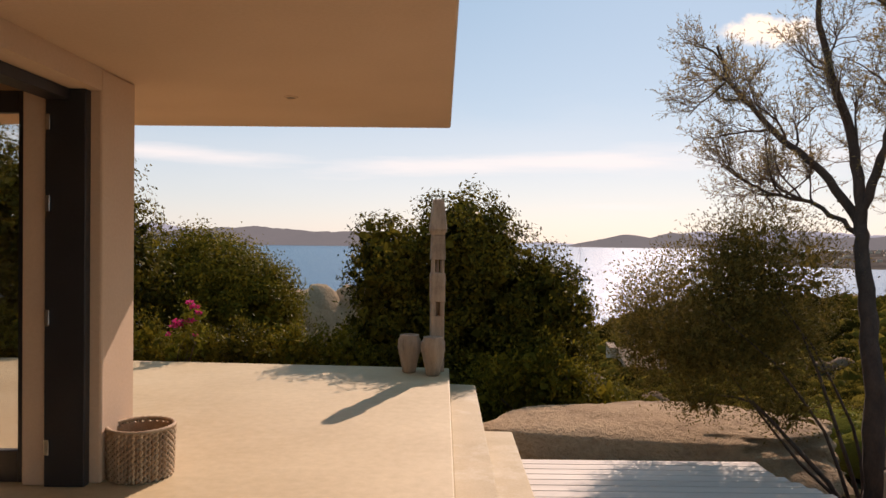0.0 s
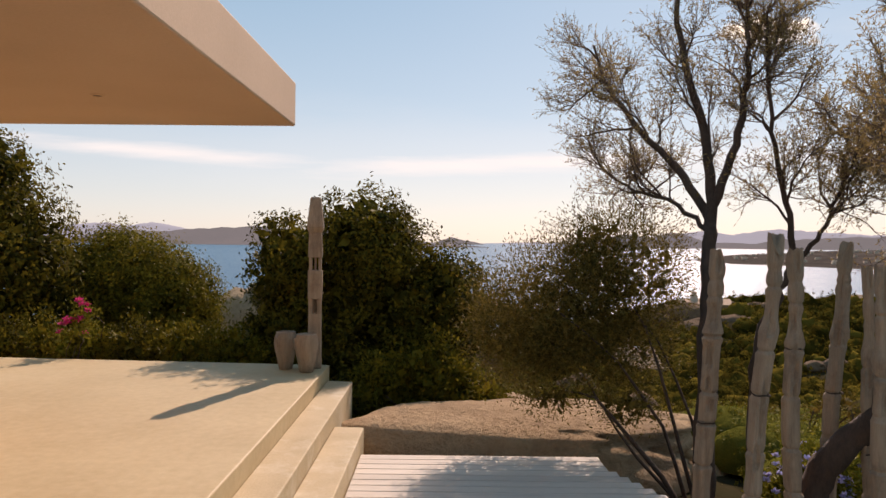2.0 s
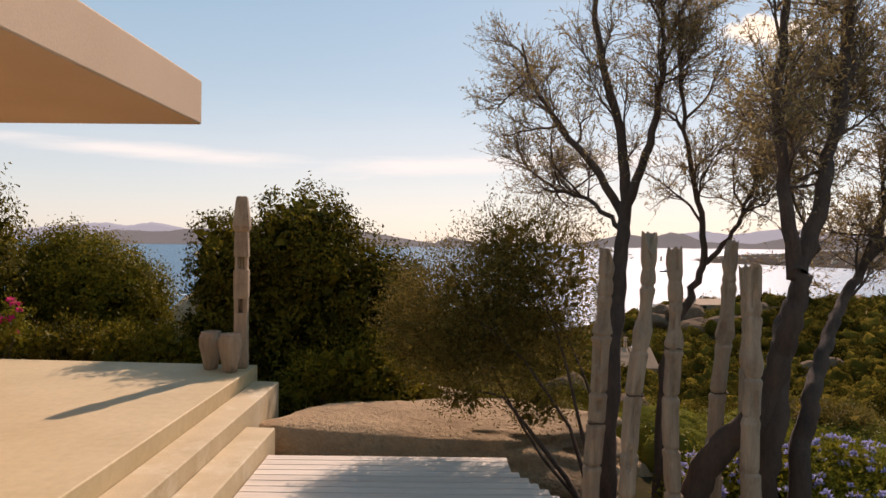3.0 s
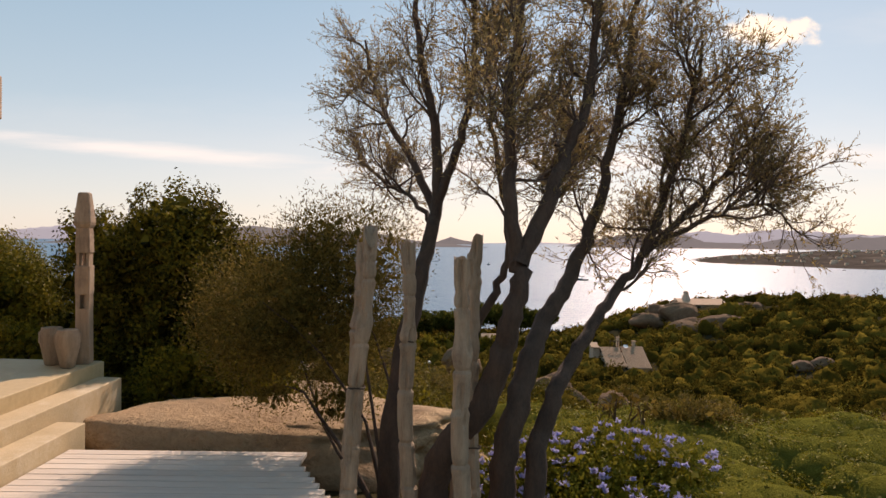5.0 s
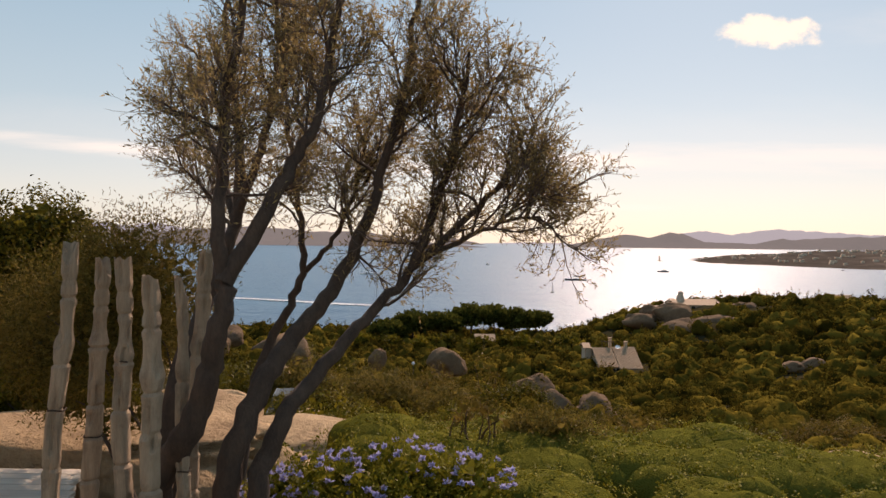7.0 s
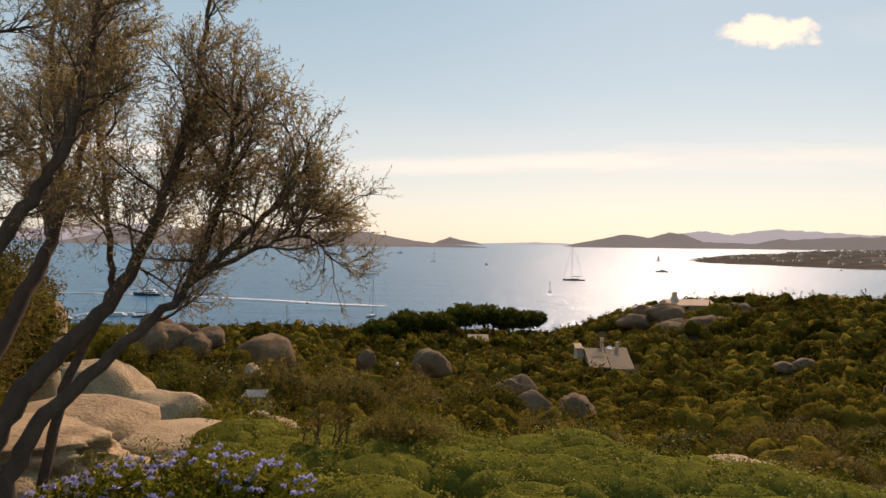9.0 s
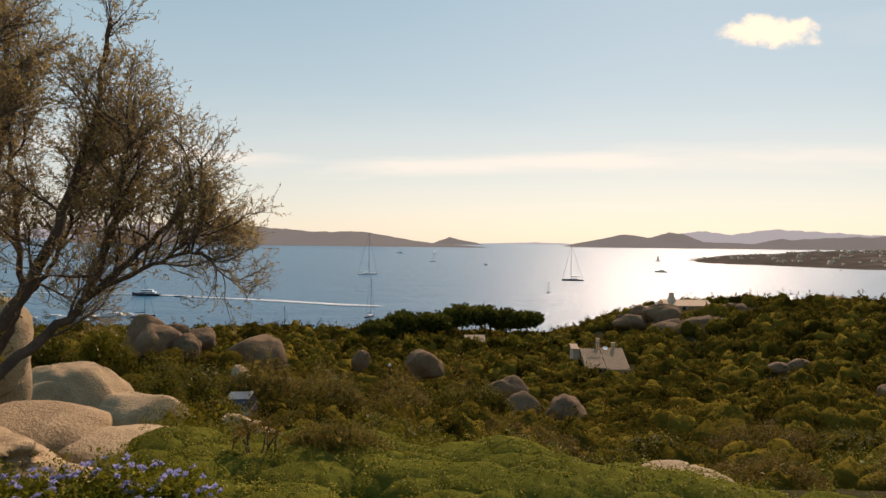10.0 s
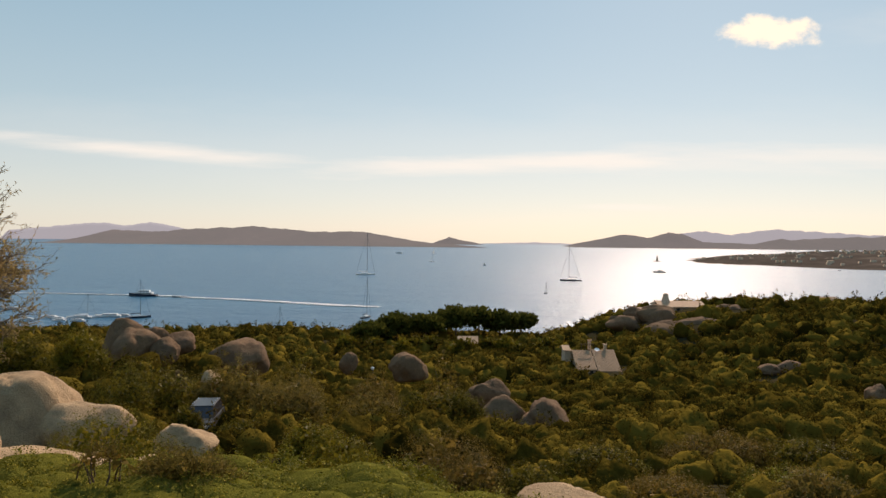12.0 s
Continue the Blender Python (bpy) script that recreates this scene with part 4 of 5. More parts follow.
carpet()
shrub("cistus_bush", "rounded grey-green bush rising from the low hedge", (7.55, 9.5, -1.5), [(7.55, 9.5, -0.95, 0.62, 0.5, 0.44), (7.25, 9.45, -1.05, 0.4, 0.4, 0.35), (7.95, 9.5, -1.05, 0.4, 0.4, 0.36)], 12000, 0.045, 0.016, LEAF_OLIVE, 83, clump=0.1)
shrub("dwarf_tree", "small gnarled shrub with bare dark stems", (6.68, 9.15, -1.4), [(6.62, 9.15, -0.50, 0.24, 0.2, 0.14), (6.85, 9.15, -0.58, 0.15, 0.15, 0.1), (6.4, 9.15, -0.62, 0.15, 0.15, 0.1)], 500, 0.045, 0.014, LEAF_DRY, 84, clump=0.1, count=9, stem_r=0.035)


SLOPE_SHRUBS = [
    ("rounded grey-green shrub on the slope", 5.8, 13, -1.8, 0.88, LEAF_OLIVE),
    ("bright green leafy shrub on the slope", 7.6, 15, -2.2, 0.90, LEAF_LIME),
    ("bright green leafy shrub on the slope", 10.2, 14, -2.4, 1.34, LEAF_LIME),
    ("dark green broad shrub between the rocks", 3.3, 16.5, -1.7, 1.77, LEAF_HEDGE),
    ("green mastic shrub on the slope", 8.0, 21, -3.5, 1.17, LEAF_HEDGE),
    ("tall olive-brown shrub on the slope", 11.1, 19, -2.8, 1.67, LEAF_DRY),
    ("dark green shrub on the slope", 13.0, 16, -2.7, 1.02, LEAF_OAK),
    ("grey-green wild olive on the slope", -3.2, 48, -5.5, 2.8, LEAF_OLIVE),
    ("grey-green wild olive on the slope", 3.2, 36, -4.5, 2.15, LEAF_OLIVE),
    ("dark evergreen thicket above the car", -9.4, 48, -5.5, 4.21, LEAF_OAK),
    ("dark green evergreen on the slope", 9.6, 50, -8.2, 2.19, LEAF_OAK),
    ("dark green evergreen on the slope", 12.5, 52, -8.6, 2.07, LEAF_OAK),
    ("green leafy shrub on the slope", 6.8, 24, -4.1, 1.15, LEAF_HEDGE),
    ("yellow-green shrub near the path", 16.6, 17, -3.3, 1.49, LEAF_DRY),
    ("yellow-green shrub near the path", 20.1, 18, -3.4, 1.58, LEAF_LIME),
    ("olive-brown shrub on the slope", 5.4, 58, -8.1, 2.77, LEAF_DRY),
    ("dark shrub beside the parked car", -1.9, 36, -6.1, 0.80, LEAF_OAK),
    ("dark shrub beside the parked car", -3.4, 36.5, -8.15, 0.75, LEAF_OAK),
    ("dark shrub beside the parked car", 2.5, 30, -5.4, 1.20, LEAF_OAK),
    ("light green shrub below the villa", 84.3, 212, -20.3, 4.73, LEAF_LIME),
]
MORE_SHRUBS = [
    ("bright green leafy shrub on the slope", 8.1, 13.1, -1.7, 0.58, LEAF_LIME),
    ("green mastic shrub on the slope", 8.8, 16.8, -2.5, 0.81, LEAF_HEDGE),
    ("bright green leafy shrub on the slope", 10.4, 12.8, -1.7, 0.78, LEAF_LIME),
    ("green mastic shrub on the slope", 6.6, 23.8, -3.8, 1.15, LEAF_HEDGE),
    ("grey-green wild olive on the slope", 6.4, 44.8, -7.0, 2.51, LEAF_OLIVE),
    ("dark green evergreen on the slope", -22.0, 54.8, -4.3, 2.72, LEAF_OAK),
    ("green evergreen bush below the domes", -19.5, 59.8, -5.1, 2.49, LEAF_HEDGE),
    ("dark green evergreen on the skyline", -8.4, 99.8, -10.5, 2.55, LEAF_OAK),
    ("grey-green wild olive on the slope", -0.2, 55.8, -7.8, 2.32, LEAF_OLIVE),
    ("brown leafless shrub among the rocks", 11.1, 87.8, -10.1, 2.52, LEAF_DRY),
    ("dark green evergreen on the slope", 11.8, 51.8, -8.4, 1.91, LEAF_OAK),
    ("olive-brown twiggy shrub near the path", 11.9, 15.8, -2.5, 0.89, LEAF_DRY),
    ("olive-green spiky shrub near the path", 15.3, 12.8, -2.0, 1.09, LEAF_DRY),
    ("grey-green spiky shrub near the path", 18.5, 13.8, -2.1, 0.89, LEAF_OLIVE),
    ("dark green shrub on the slope", 16.6, 23.8, -4.6, 1.53, LEAF_OAK),
    ("olive-brown shrub on the slope", 22.8, 29.8, -5.7, 2.39, LEAF_DRY),
    ("dark green shrub on the slope", 25.8, 27.8, -5.4, 2.01, LEAF_OAK),
    ("grey-green shrub behind the granite domes", -19.3, 75.8, -6.3, 1.57, LEAF_OLIVE),
    ("dark green evergreen on the slope", -8.5, 43.8, -5.5, 2.10, LEAF_OAK),
]
for i, (label, x, y, top, r, mat) in enumerate(SLOPE_SHRUBS + MORE_SHRUBS):
    g = min(ground_z(x, y), top - 0.8 * r)
    h = max(top - g, 0.5) * 0.55
    rng = np.random.default_rng(500 + i)
    blobs = [(x, y, top - h, r * 0.8, r * 0.7, h)]
    for k in range(5):
        a = rng.uniform(0, 6.28)
        blobs.append((x + math.cos(a) * r * 0.55, y + math.sin(a) * r * 0.4, top - h * rng.uniform(0.9, 1.5), r * 0.5, r * 0.45, h * 0.62))
    fine = 0.055 if y < 20 else 0.09 if y < 45 else 0.13 if y < 100 else 0.4
    shrub("slope_shrub", label, (x, y, g), blobs, int(6000 * max(1, min(r, 2) ** 1.4)) if y < 60 else 3000, fine, fine * 0.42, mat, 520 + i, group="shrubs on the slope", clump=0.05 + r * 0.07, form=True, shell=0.13, core=0.12, stem_r=0.03 * r, count=5)


# ---------------------------------------------------------------- rocks on the hillside
ROCKS = [
    ("rounded pale granite dome above the scrub", (-20.6, 69.8, -8.0), (1.93, 1.93, 2.17), 201, 0),
    ("rounded pale granite dome above the scrub", (-18.6, 67.6, -8.0), (2.09, 2.09, 1.81), 202, 0),
    ("brown granite dome above the scrub", (-18.2, 71.2, -8.0), (1.80, 1.80, 1.60), 203, 0),
    ("rounded pale granite dome above the scrub", (-15.2, 67.6, -8.3), (1.31, 1.31, 1.22), 204, 0),
    ("brown granite dome above the scrub", (-15.7, 71.2, -8.3), (1.80, 1.80, 1.11), 205, 0),
    ("flat pale granite rock above the scrub", (-11.7, 80.8, -11.0), (3.42, 3.42, 1.96), 206, 0),
    ("flat pale granite rock among bushes", (-4.7, 120.0, -18.4), (1.44, 1.44, 1.82), 207, 0),
]
MIDDLE_ROCKS = [
    ("dark weathered granite boulder among bushes", (6.7, 91.0, -14.1), (2.61, 2.09, 1.74), 208, 0),
    ("pale rounded granite boulder among bushes", (16.3, 79.0, -14.6), (2.14, 1.71, 1.51), 209, 0),
    ("massive granite block among bushes, shade in its dark colour", (17.8, 73.0, -16.5), (2.79, 2.23, 3.03), 210, 0),
    ("massive granite block among bushes, shade in its dark colour", (21.8, 72.0, -16.4), (3.56, 2.85, 3.16), 211, 0),
    ("leaning pale granite slab among bushes", (15.6, 67.0, -16.0), (1.60, 1.28, 1.82), 212, 20),
    ("broad brown granite boulder among bushes", (18.8, 50.0, -12.6), (2.31, 1.85, 1.35), 213, 0),
    ("pale granite outcrop beside the parked car", (1.6, 26.0, -5.5), (1.24, 0.99, 0.99), 214, 0),
    ("pale granite ledge below the hedge", (4.9, 14.6, -2.9), (1.3, 0.9, 0.55), 215, 0),
    ("brown granite boulder above the parked car", (-5.1, 50.0, -8.2), (1.04, 0.83, 0.96), 216, 0),
]
RIDGE_ROCKS = [
    ("cracked granite slabs below the villa", (72.1, 215.0, -24.1), (9.02, 5.41, 5.57), 217, 0),
    ("cracked granite slabs below the villa", (80.5, 208.0, -25.9), (9.97, 5.98, 5.95), 218, 0),
    ("cracked granite slabs below the villa", (75.4, 222.0, -22.2), (6.21, 3.72, 4.19), 219, 0),
    ("rounded granite tor beside the villa", (101.5, 230.0, -21.3), (4.59, 4.59, 3.60), 220, 0),
    ("rounded granite tor beside the villa", (101.5, 224.0, -25.2), (6.71, 6.71, 5.20), 221, 0),
    ("rounded granite tor beside the villa", (109.5, 226.0, -25.3), (5.87, 5.87, 5.37), 222, 0),
    ("rounded granite tor beside the villa", (121.8, 235.0, -22.8), (4.22, 4.22, 3.17), 223, 0),
    ("rounded granite tor beside the villa", (128.9, 238.0, -22.0), (3.33, 3.33, 3.47), 224, 0),
    ("rounded granite tor beside the villa", (134.2, 238.0, -21.8), (2.85, 2.85, 2.95), 225, 0),
]
SCRUB_ROCKS = [
    ("low grey granite slabs in the scrub", (80.5, 150.0, -24.3), (2.40, 2.40, 1.22), 226, 0),
    ("low grey granite slabs in the scrub", (86.0, 152.0, -24.6), (3.34, 3.34, 1.81), 227, 0),
    ("grey granite outcrop in the scrub", (78.7, 110.0, -20.7), (1.67, 1.67, 1.49), 228, 0),
]
ROCKS = ROCKS + MIDDLE_ROCKS + RIDGE_ROCKS + SCRUB_ROCKS
for label, c, r, seed, lean in [q for q in ROCKS if q[1][1] > 200]:
    rng = np.random.default_rng(seed)
    for k in range(6):
        o = rng.uniform(-1, 1, 3)
        w = rng.uniform(0.5, 0.82)
        boulder("boulder", label, (c[0] + o[0] * r[0] * 0.75, c[1] + o[1] * r[1] * 0.5 - r[1] * 0.3, c[2] + r[2] * (0.3 + 0.4 * o[2])), (r[0] * w * 1.15, r[1] * w, r[2] * w * 0.8), seed * 7 + k, GRANITE_SHADED, "granite rocks on the hillside", rough=0.3, sub=3, lean=rng.uniform(-25, 25), turn=rng.uniform(-30, 30))
for label, c, r, seed, lean in [q for q in ROCKS if q[1][1] < 200]:
    top = c[2] + 0.9 * r[2]
    rz = min(max(r[2], (top - ground_z(c[0], c[1]) + 0.3) / 1.9), 1.15 * r[2])
    wide = (rz / r[2]) ** 0.4
    c, r = (c[0], c[1], top - 0.9 * rz), (r[0] * wide, r[1] * wide, rz)
    # beyond 60 m: the granite with shade in its base colour
    boulder("boulder", label, c, r, seed, GRANITE_SHADED if c[1] > 60 else GRANITE, "granite rocks on the hillside", rough=0.24, sub=4, lean=lean, turn=seed * 37 % 360 if c[1] < 200 else 0)


# ---------------------------------------------------------------- hillside scrub
def dome(seed, segs=12, rings=7):
    """The closed inside of a bush: a lumpy dome of quads."""
    V, F = [], []
    for i in range(rings + 1):
        ph = math.pi * 0.62 * i / rings
        for j in range(segs):
            a = 2 * math.pi * j / segs
            d = Vector((math.sin(ph) * math.cos(a), math.sin(ph) * math.sin(a), math.cos(ph)))
            k = 0.68 + 0.26 * noise.noise(d * 1.9 + Vector((seed, 3, 1))) + 0.20 * noise.noise(d * 4.6 + Vector((seed, 7, 1)))
            V.append((d.x * k * 0.95, d.y * k * 0.95, 0.12 + d.z * k * 0.82))
    for i in range(rings):
        for j in range(segs):
            F.append((i * segs + j, (i + 1) * segs + j, (i + 1) * segs + (j + 1) % segs, i * segs + (j + 1) % segs))
    return np.array(V), np.array(F)


def scrub():
    rng = np.random.default_rng(91)

    def template(n, length, seed):
        v, f = foliage([(0, 0, 0.25, 0.9, 0.9, 0.72), (0.4, 0.1, 0.2, 0.6, 0.6, 0.55), (-0.35, -0.25, 0.25, 0.6, 0.55, 0.6)], n, length, length * 0.5, seed, clump=0.13, per=12, sprout=0.25, shell=0.08, core=0, form=True, lump=0.42)
        v[:, 2] = np.where(v[:, 2] < -0.1, -v[:, 2] * 0.8, v[:, 2])
        return join([(v, f), dome(seed) if n > 100 else dome(seed, 10, 6)])

    zones = (
        (12.0, 44, 420, (1.1, 2.1), 430, 0.085, LEAF_SCRUB, "dense dark Mediterranean shrubs on the near slope"),
        (44, 120, 1250, (1.5, 3.1), 260, 0.105, LEAF_SCRUB, "dark green maquis covering the hillside"),
        (120, 285, 3500, (2.2, 4.4), 90, 0.16, LEAF_SCRUB, "far dark green maquis above the shore"),
    )
    for zi, (y0, y1, count, (s0, s1), n, ln, mat, label) in enumerate(zones):
        temps = [template(n, ln, 100 + zi * 10 + k) for k in range(7)]
        chunks = []
        for _ in range(count):
            y = math.sqrt(rng.uniform(y0 ** 2, y1 ** 2))
            x = rng.uniform(-0.66 * y - 5, 0.66 * y + 15)
            s = rng.uniform(s0, s1) * (1.15 if rng.random() < 0.15 else 1)
            a = rng.uniform(0, 6.3)
            which = rng.integers(7)
            tall = rng.uniform(0.85, 1.3)
            if zi == 0:
                s *= 0.42 + 0.58 * smooth01(13, 38, y)
            if zi == 0 and (x < 5.6 and y < 15 or -9.5 < x < -0.5 and 18 < y < 30 or -5.5 < x < 2.0 and 17 < y < 25.5 or (abs(x + 2.9) < 0.35 + s * 0.5 and 33 < y < 44)):
                continue
            if (zi == 2 and 40 < x < 54 and 148 < y < 180) or (zi == 2 and 68 < x < 108 and 220 < y < 246):
                continue
            if any(abs(x - c[0]) < r[0] * 0.8 + s * 0.3 and c[1] - r[1] * 0.8 - s * 0.9 - (2 if 40 < c[1] < 100 else 0) < y < c[1] + r[1] * 0.6 for _l, c, r, _s, _n in ROCKS):
                continue
            z = ground_z(x, y)
            if z < -37.5:
                continue
            v, f = temps[which]
            co, sn = math.cos(a) * s, math.sin(a) * s
            w = np.stack([v[:, 0] * co - v[:, 1] * sn + x, v[:, 0] * sn + v[:, 1] * co + y, v[:, 2] * s * tall + z - 0.1], 1)
            chunks.append((w, f))
        tagged(part("scrub", join(chunks), mat), label, "scrub", kind="stuff")


scrub()


# ---------------------------------------------------------------- umbrella pines above the shore
def umbrella_pine(x, y, top, r, seed):
    g = ground_z(x, y)
    t = thing("umbrella_pine", "flat-topped green umbrella pine above the shore", "tree", Matrix.Translation((x, y, g)), "umbrella pines by the shore")
    rng = np.random.default_rng(seed)
    H = top - g
    paths = [(np.array([(0, 0, -0.3), (0.15, 0, H * 0.35), (0.0, 0.1, H * 0.7)]), [0.32, 0.26, 0.22])]
    for k in range(7):
        a = k * 0.9 + rng.uniform(0, 0.5)
        e = np.array([math.cos(a) * r * 0.7, math.sin(a) * r * 0.7, H * 0.86])
        p0 = np.array([0, 0.1, H * rng.uniform(0.5, 0.68)])
        paths.append((np.array([p0, (p0 + e) / 2 + [0, 0, -0.2], e]), [0.16, 0.11, 0.06]))
    part("trunk", tubes(paths, 7), BARK, t, smooth=True)
    blobs = [(0, 0, H * 0.82, r * 0.85, r * 0.85, H * 0.26)]
    for k in range(9):
        a = k * 0.7
        q = r * rng.uniform(0.45, 0.72)
        blobs.append((math.cos(a) * q, math.sin(a) * q, H * rng.uniform(0.56, 0.82), r * 0.46, r * 0.46, H * 0.21))
    v, f = foliage(blobs, 8000, 0.42, 0.22, seed, clump=0.3, shell=0.16, core=0.35, up=0.6)
    part("crown", (v, f), LEAF_PINE, t)


for x, y, top, r, seed in ((-10, 212, -22.6, 6.0, 301), (-3.0, 219, -20.6, 6.5, 302), (6.0, 222, -21.0, 6.5, 303), (15.5, 229, -19.2, 7.0, 304), (23.0, 231, -19.7, 6.0, 305), (30.0, 233, -20.8, 6.0, 306), (37.5, 238, -22.0, 5.5, 307)):
    umbrella_pine(x, y, top, r, seed)


for i in range(13):
    x, y = -16 + i * 5.0 + 1.5 * math.sin(i * 2.4), 200 + 5 * math.sin(i * 1.7)
    g = ground_z(x, y)
    r = 3.0 + 0.8 * math.sin(i * 3.1)
    shrub("evergreen_bush", "dark rounded evergreen bush below the pines", (x, y, g), [(x, y, g + r * 0.8, r, r, r * 0.85), (x + r * 0.6, y, g + r * 0.5, r * 0.7, r * 0.7, r * 0.6)], 2400, 0.40, 0.2, LEAF_OAK if i % 3 else LEAF_HEDGE, 330 + i, group="bushes below the pines", clump=0.3, shell=0.14, core=0.3, stem_r=0.12, count=5)


# ---------------------------------------------------------------- houses on the hillside
def pitched(x0, x1, y0, y1, z0, zr, along="x"):
    """A tiled roof slab with a ridge."""
    bm = bmesh.new()
    th = 0.25
    if along == "x":
        ym = (y0 + y1) / 2
        prof = [(y0, z0), (ym, zr), (y1, z0)]
        lo = [[bm.verts.new((x, y, z - d)) for y, z in prof] for x in (x0, x1) for d in (0, th)]
    else:
        xm = (x0 + x1) / 2
        prof = [(x0, z0), (xm, zr), (x1, z0)]
        lo = [[bm.verts.new((x, y, z - d)) for x, z in prof] for y in (y0, y1) for d in (0, th)]
    a, al, b, bl = lo
    for i in range(2):
        bm.faces.new((a[i], a[i + 1], b[i + 1], b[i]))
        bm.faces.new((al[i], bl[i], bl[i + 1], al[i + 1]))
        bm.faces.new((a[i], al[i], al[i + 1], a[i + 1]))
        bm.faces.new((b[i], b[i + 1], bl[i + 1], bl[i]))
    bm.faces.new((a[0], b[0], bl[0], al[0]))
    bm.faces.new((a[2], al[2], bl[2], b[2]))
    bmesh.ops.recalc_face_normals(bm, faces=bm.faces[:])
    return bm


def tile_rows(x0, x1, y0, y1, z0, z1, n):
    """Rows of half-round tiles running down a slope."""
    paths = []
    for i in range(n):
        x = x0 + (x1 - x0) * (i + 0.5) / n
        paths.append((np.array([(x, y0, z0 + 0.02), (x, (y0 + y1) / 2, (z0 + z1) / 2 + 0.02), (x, y1, z1 + 0.02)]), [0.13, 0.13, 0.13]))
    return tubes(paths, 5)


def farmhouse():
    x, y, z = 47.6, 168.0, -28.6
    t = thing("house", "villa with terracotta tiled roofs among the bushes", "house", pose(x, y, z) @ Matrix.Scale(0.76, 4))
    for w in (box(-6.2, -0.9, -4.8, 13.4, 0, 1.9, 0.05), box(-6.0, -1.0, 0, 8, 1.92, 4.0, 0.05), box(0.0, 6.2, -5.8, 14, 0, 1.6, 0.05), box(0.1, 6.1, 0, 8, 1.62, 4.0, 0.05), box(-8.5, -6.25, 6.02, 12, 0, 6.0, 0.05)):
        part("wall", w, STUCCO, t)
    for rf in (pitched(-6.7, -0.6, -5.5, 14.0, 1.9, 6.3), pitched(-0.35, 6.7, -6.5, 15, 1.6, 6.6), pitched(-9.2, -6.72, 5.6, 12.5, 6.0, 7.2)):
        part("roof", rf, TILE, t)
    part("roof_tiles", tile_rows(-6.6, -0.7, -5.5, 4.25, 1.9, 6.3, 15), TILE, t)
    part("roof_tiles", tile_rows(-0.2, 6.6, -6.5, 4.25, 1.6, 6.6, 17), TILE, t)
    c = part("chimney", box(3.6, 4.5, 4.4, 5.3, 6.5, 8.1, 0.05), STUCCO, t)
    part("chimney_cap", box(3.45, 4.65, 4.25, 5.45, 8.1, 8.3, 0.03), TILE, c)
    c = part("chimney", box(-0.9, 0.0, 6.6, 7.4, 6.0, 9.0, 0.05), STUCCO, t)
    part("chimney_cap", box(-1.05, 0.15, 6.45, 7.55, 9.0, 9.2, 0.03), TILE, c)
    for i in range(4):
        part("pergola_post", box(-3.6 + i * 1.2, -3.45 + i * 1.2, 4.2, 4.35, 6.0, 8.2), BARK, t)
    part("pergola_beam", box(-3.8, 0.4, 4.18, 4.37, 8.2, 8.38), BARK, t)
    for wx in (-4.8, -2.6):
        w = part("window", box(wx, wx + 1.0, -4.86, -4.79, 0.5, 1.5), BLACK, t)
        part("frame", box(wx - 0.1, wx + 1.1, -4.88, -4.82, 1.5, 1.62), STUCCO, w)
    dish = part("awning", lathe([(0.02, 0), (0.75, 0.12), (0.8, 0.16), (0.0, 0.06)], 20), HULL_WHITE, t, "white round sun awning")
    dish.matrix_basis = pose(1.2, 3.4, 6.6, 35, 0, 0)


farmhouse()


def far_villa():
    x, y, z = 88.0, 236.0, -24.0
    t = thing("house", "pale villa with sculpted chimneys on the rocks", "house", pose(x, y, z))
    part("wall", box(-4, 10.5, 0, 10, 0, 5.2, 0.3), STUCCO, t)
    part("wall", box(-12, -4.02, 1, 9, 0, 3.4, 0.3), STUCCO, t)
    part("roof", pitched(-4.6, 11.2, -0.6, 10.6, 5.2, 6.8), TILE, t)
    part("roof", pitched(-12.5, -4.05, 0.5, 9.5, 3.4, 4.4), TILE, t)
    part("terrace", box(-3, 8.5, -6, -0.05, 0.5, 3.0, 0.1), STUCCO, t)
    part("chimney", lathe([(2.4, 0), (1.8, 1.5), (1.1, 3.0), (0.8, 4.0), (0.9, 4.6), (0.4, 5.0)], 12, 0.05, 5), STUCCO, t).matrix_basis = pose(-1.2, 4, 4.4)
    part("chimney", lathe([(1.6, 0), (1.0, 1.2), (0.6, 2.4), (0.7, 2.9), (0.3, 3.1)], 12, 0.05, 6), STUCCO, t).matrix_basis = pose(-5.2, 4, 3.4)
    part("door", box(5.2, 6.6, -0.06, -0.005, 2.8, 4.9), BLACK, t)
    part("window", box(1.2, 2.4, -0.06, -0.005, 3.4, 4.7), BLACK, t)


far_villa()


def cottage(x, y, z, w, label):
    t = thing("house", label, "house", pose(x, y, z))
    part("wall", box(-w, w, 0, 5, 0, 3, 0.05), STUCCO, t)
    part("roof", pitched(-w - 0.4, w + 0.4, -0.5, 5.5, 3, 4.6), TILE, t)


cottage(18.6, 204, -30.0, 2.6, "small house with a terracotta roof below the pines")
cottage(146.0, 248, -20.5, 4.0, "low pale house on the wooded ridge")


def garden_globe(x, y, z):
    t = thing("garden_lamp", "small white globe garden lamp", "lamp", pose(x, y, z - 1.2))
    part("pole", lathe([(0.05, 0), (0.05, 1.1)], 8), BLACK, t)
    part("globe", lathe([(0.02, 1.1), (0.16, 1.18), (0.2, 1.3), (0.16, 1.42), (0.02, 1.5)], 12), HULL_WHITE, t, smooth=True)


garden_globe(2.7, 86.0, -13.4)
garden_globe(63.2, 90.0, -20.0)


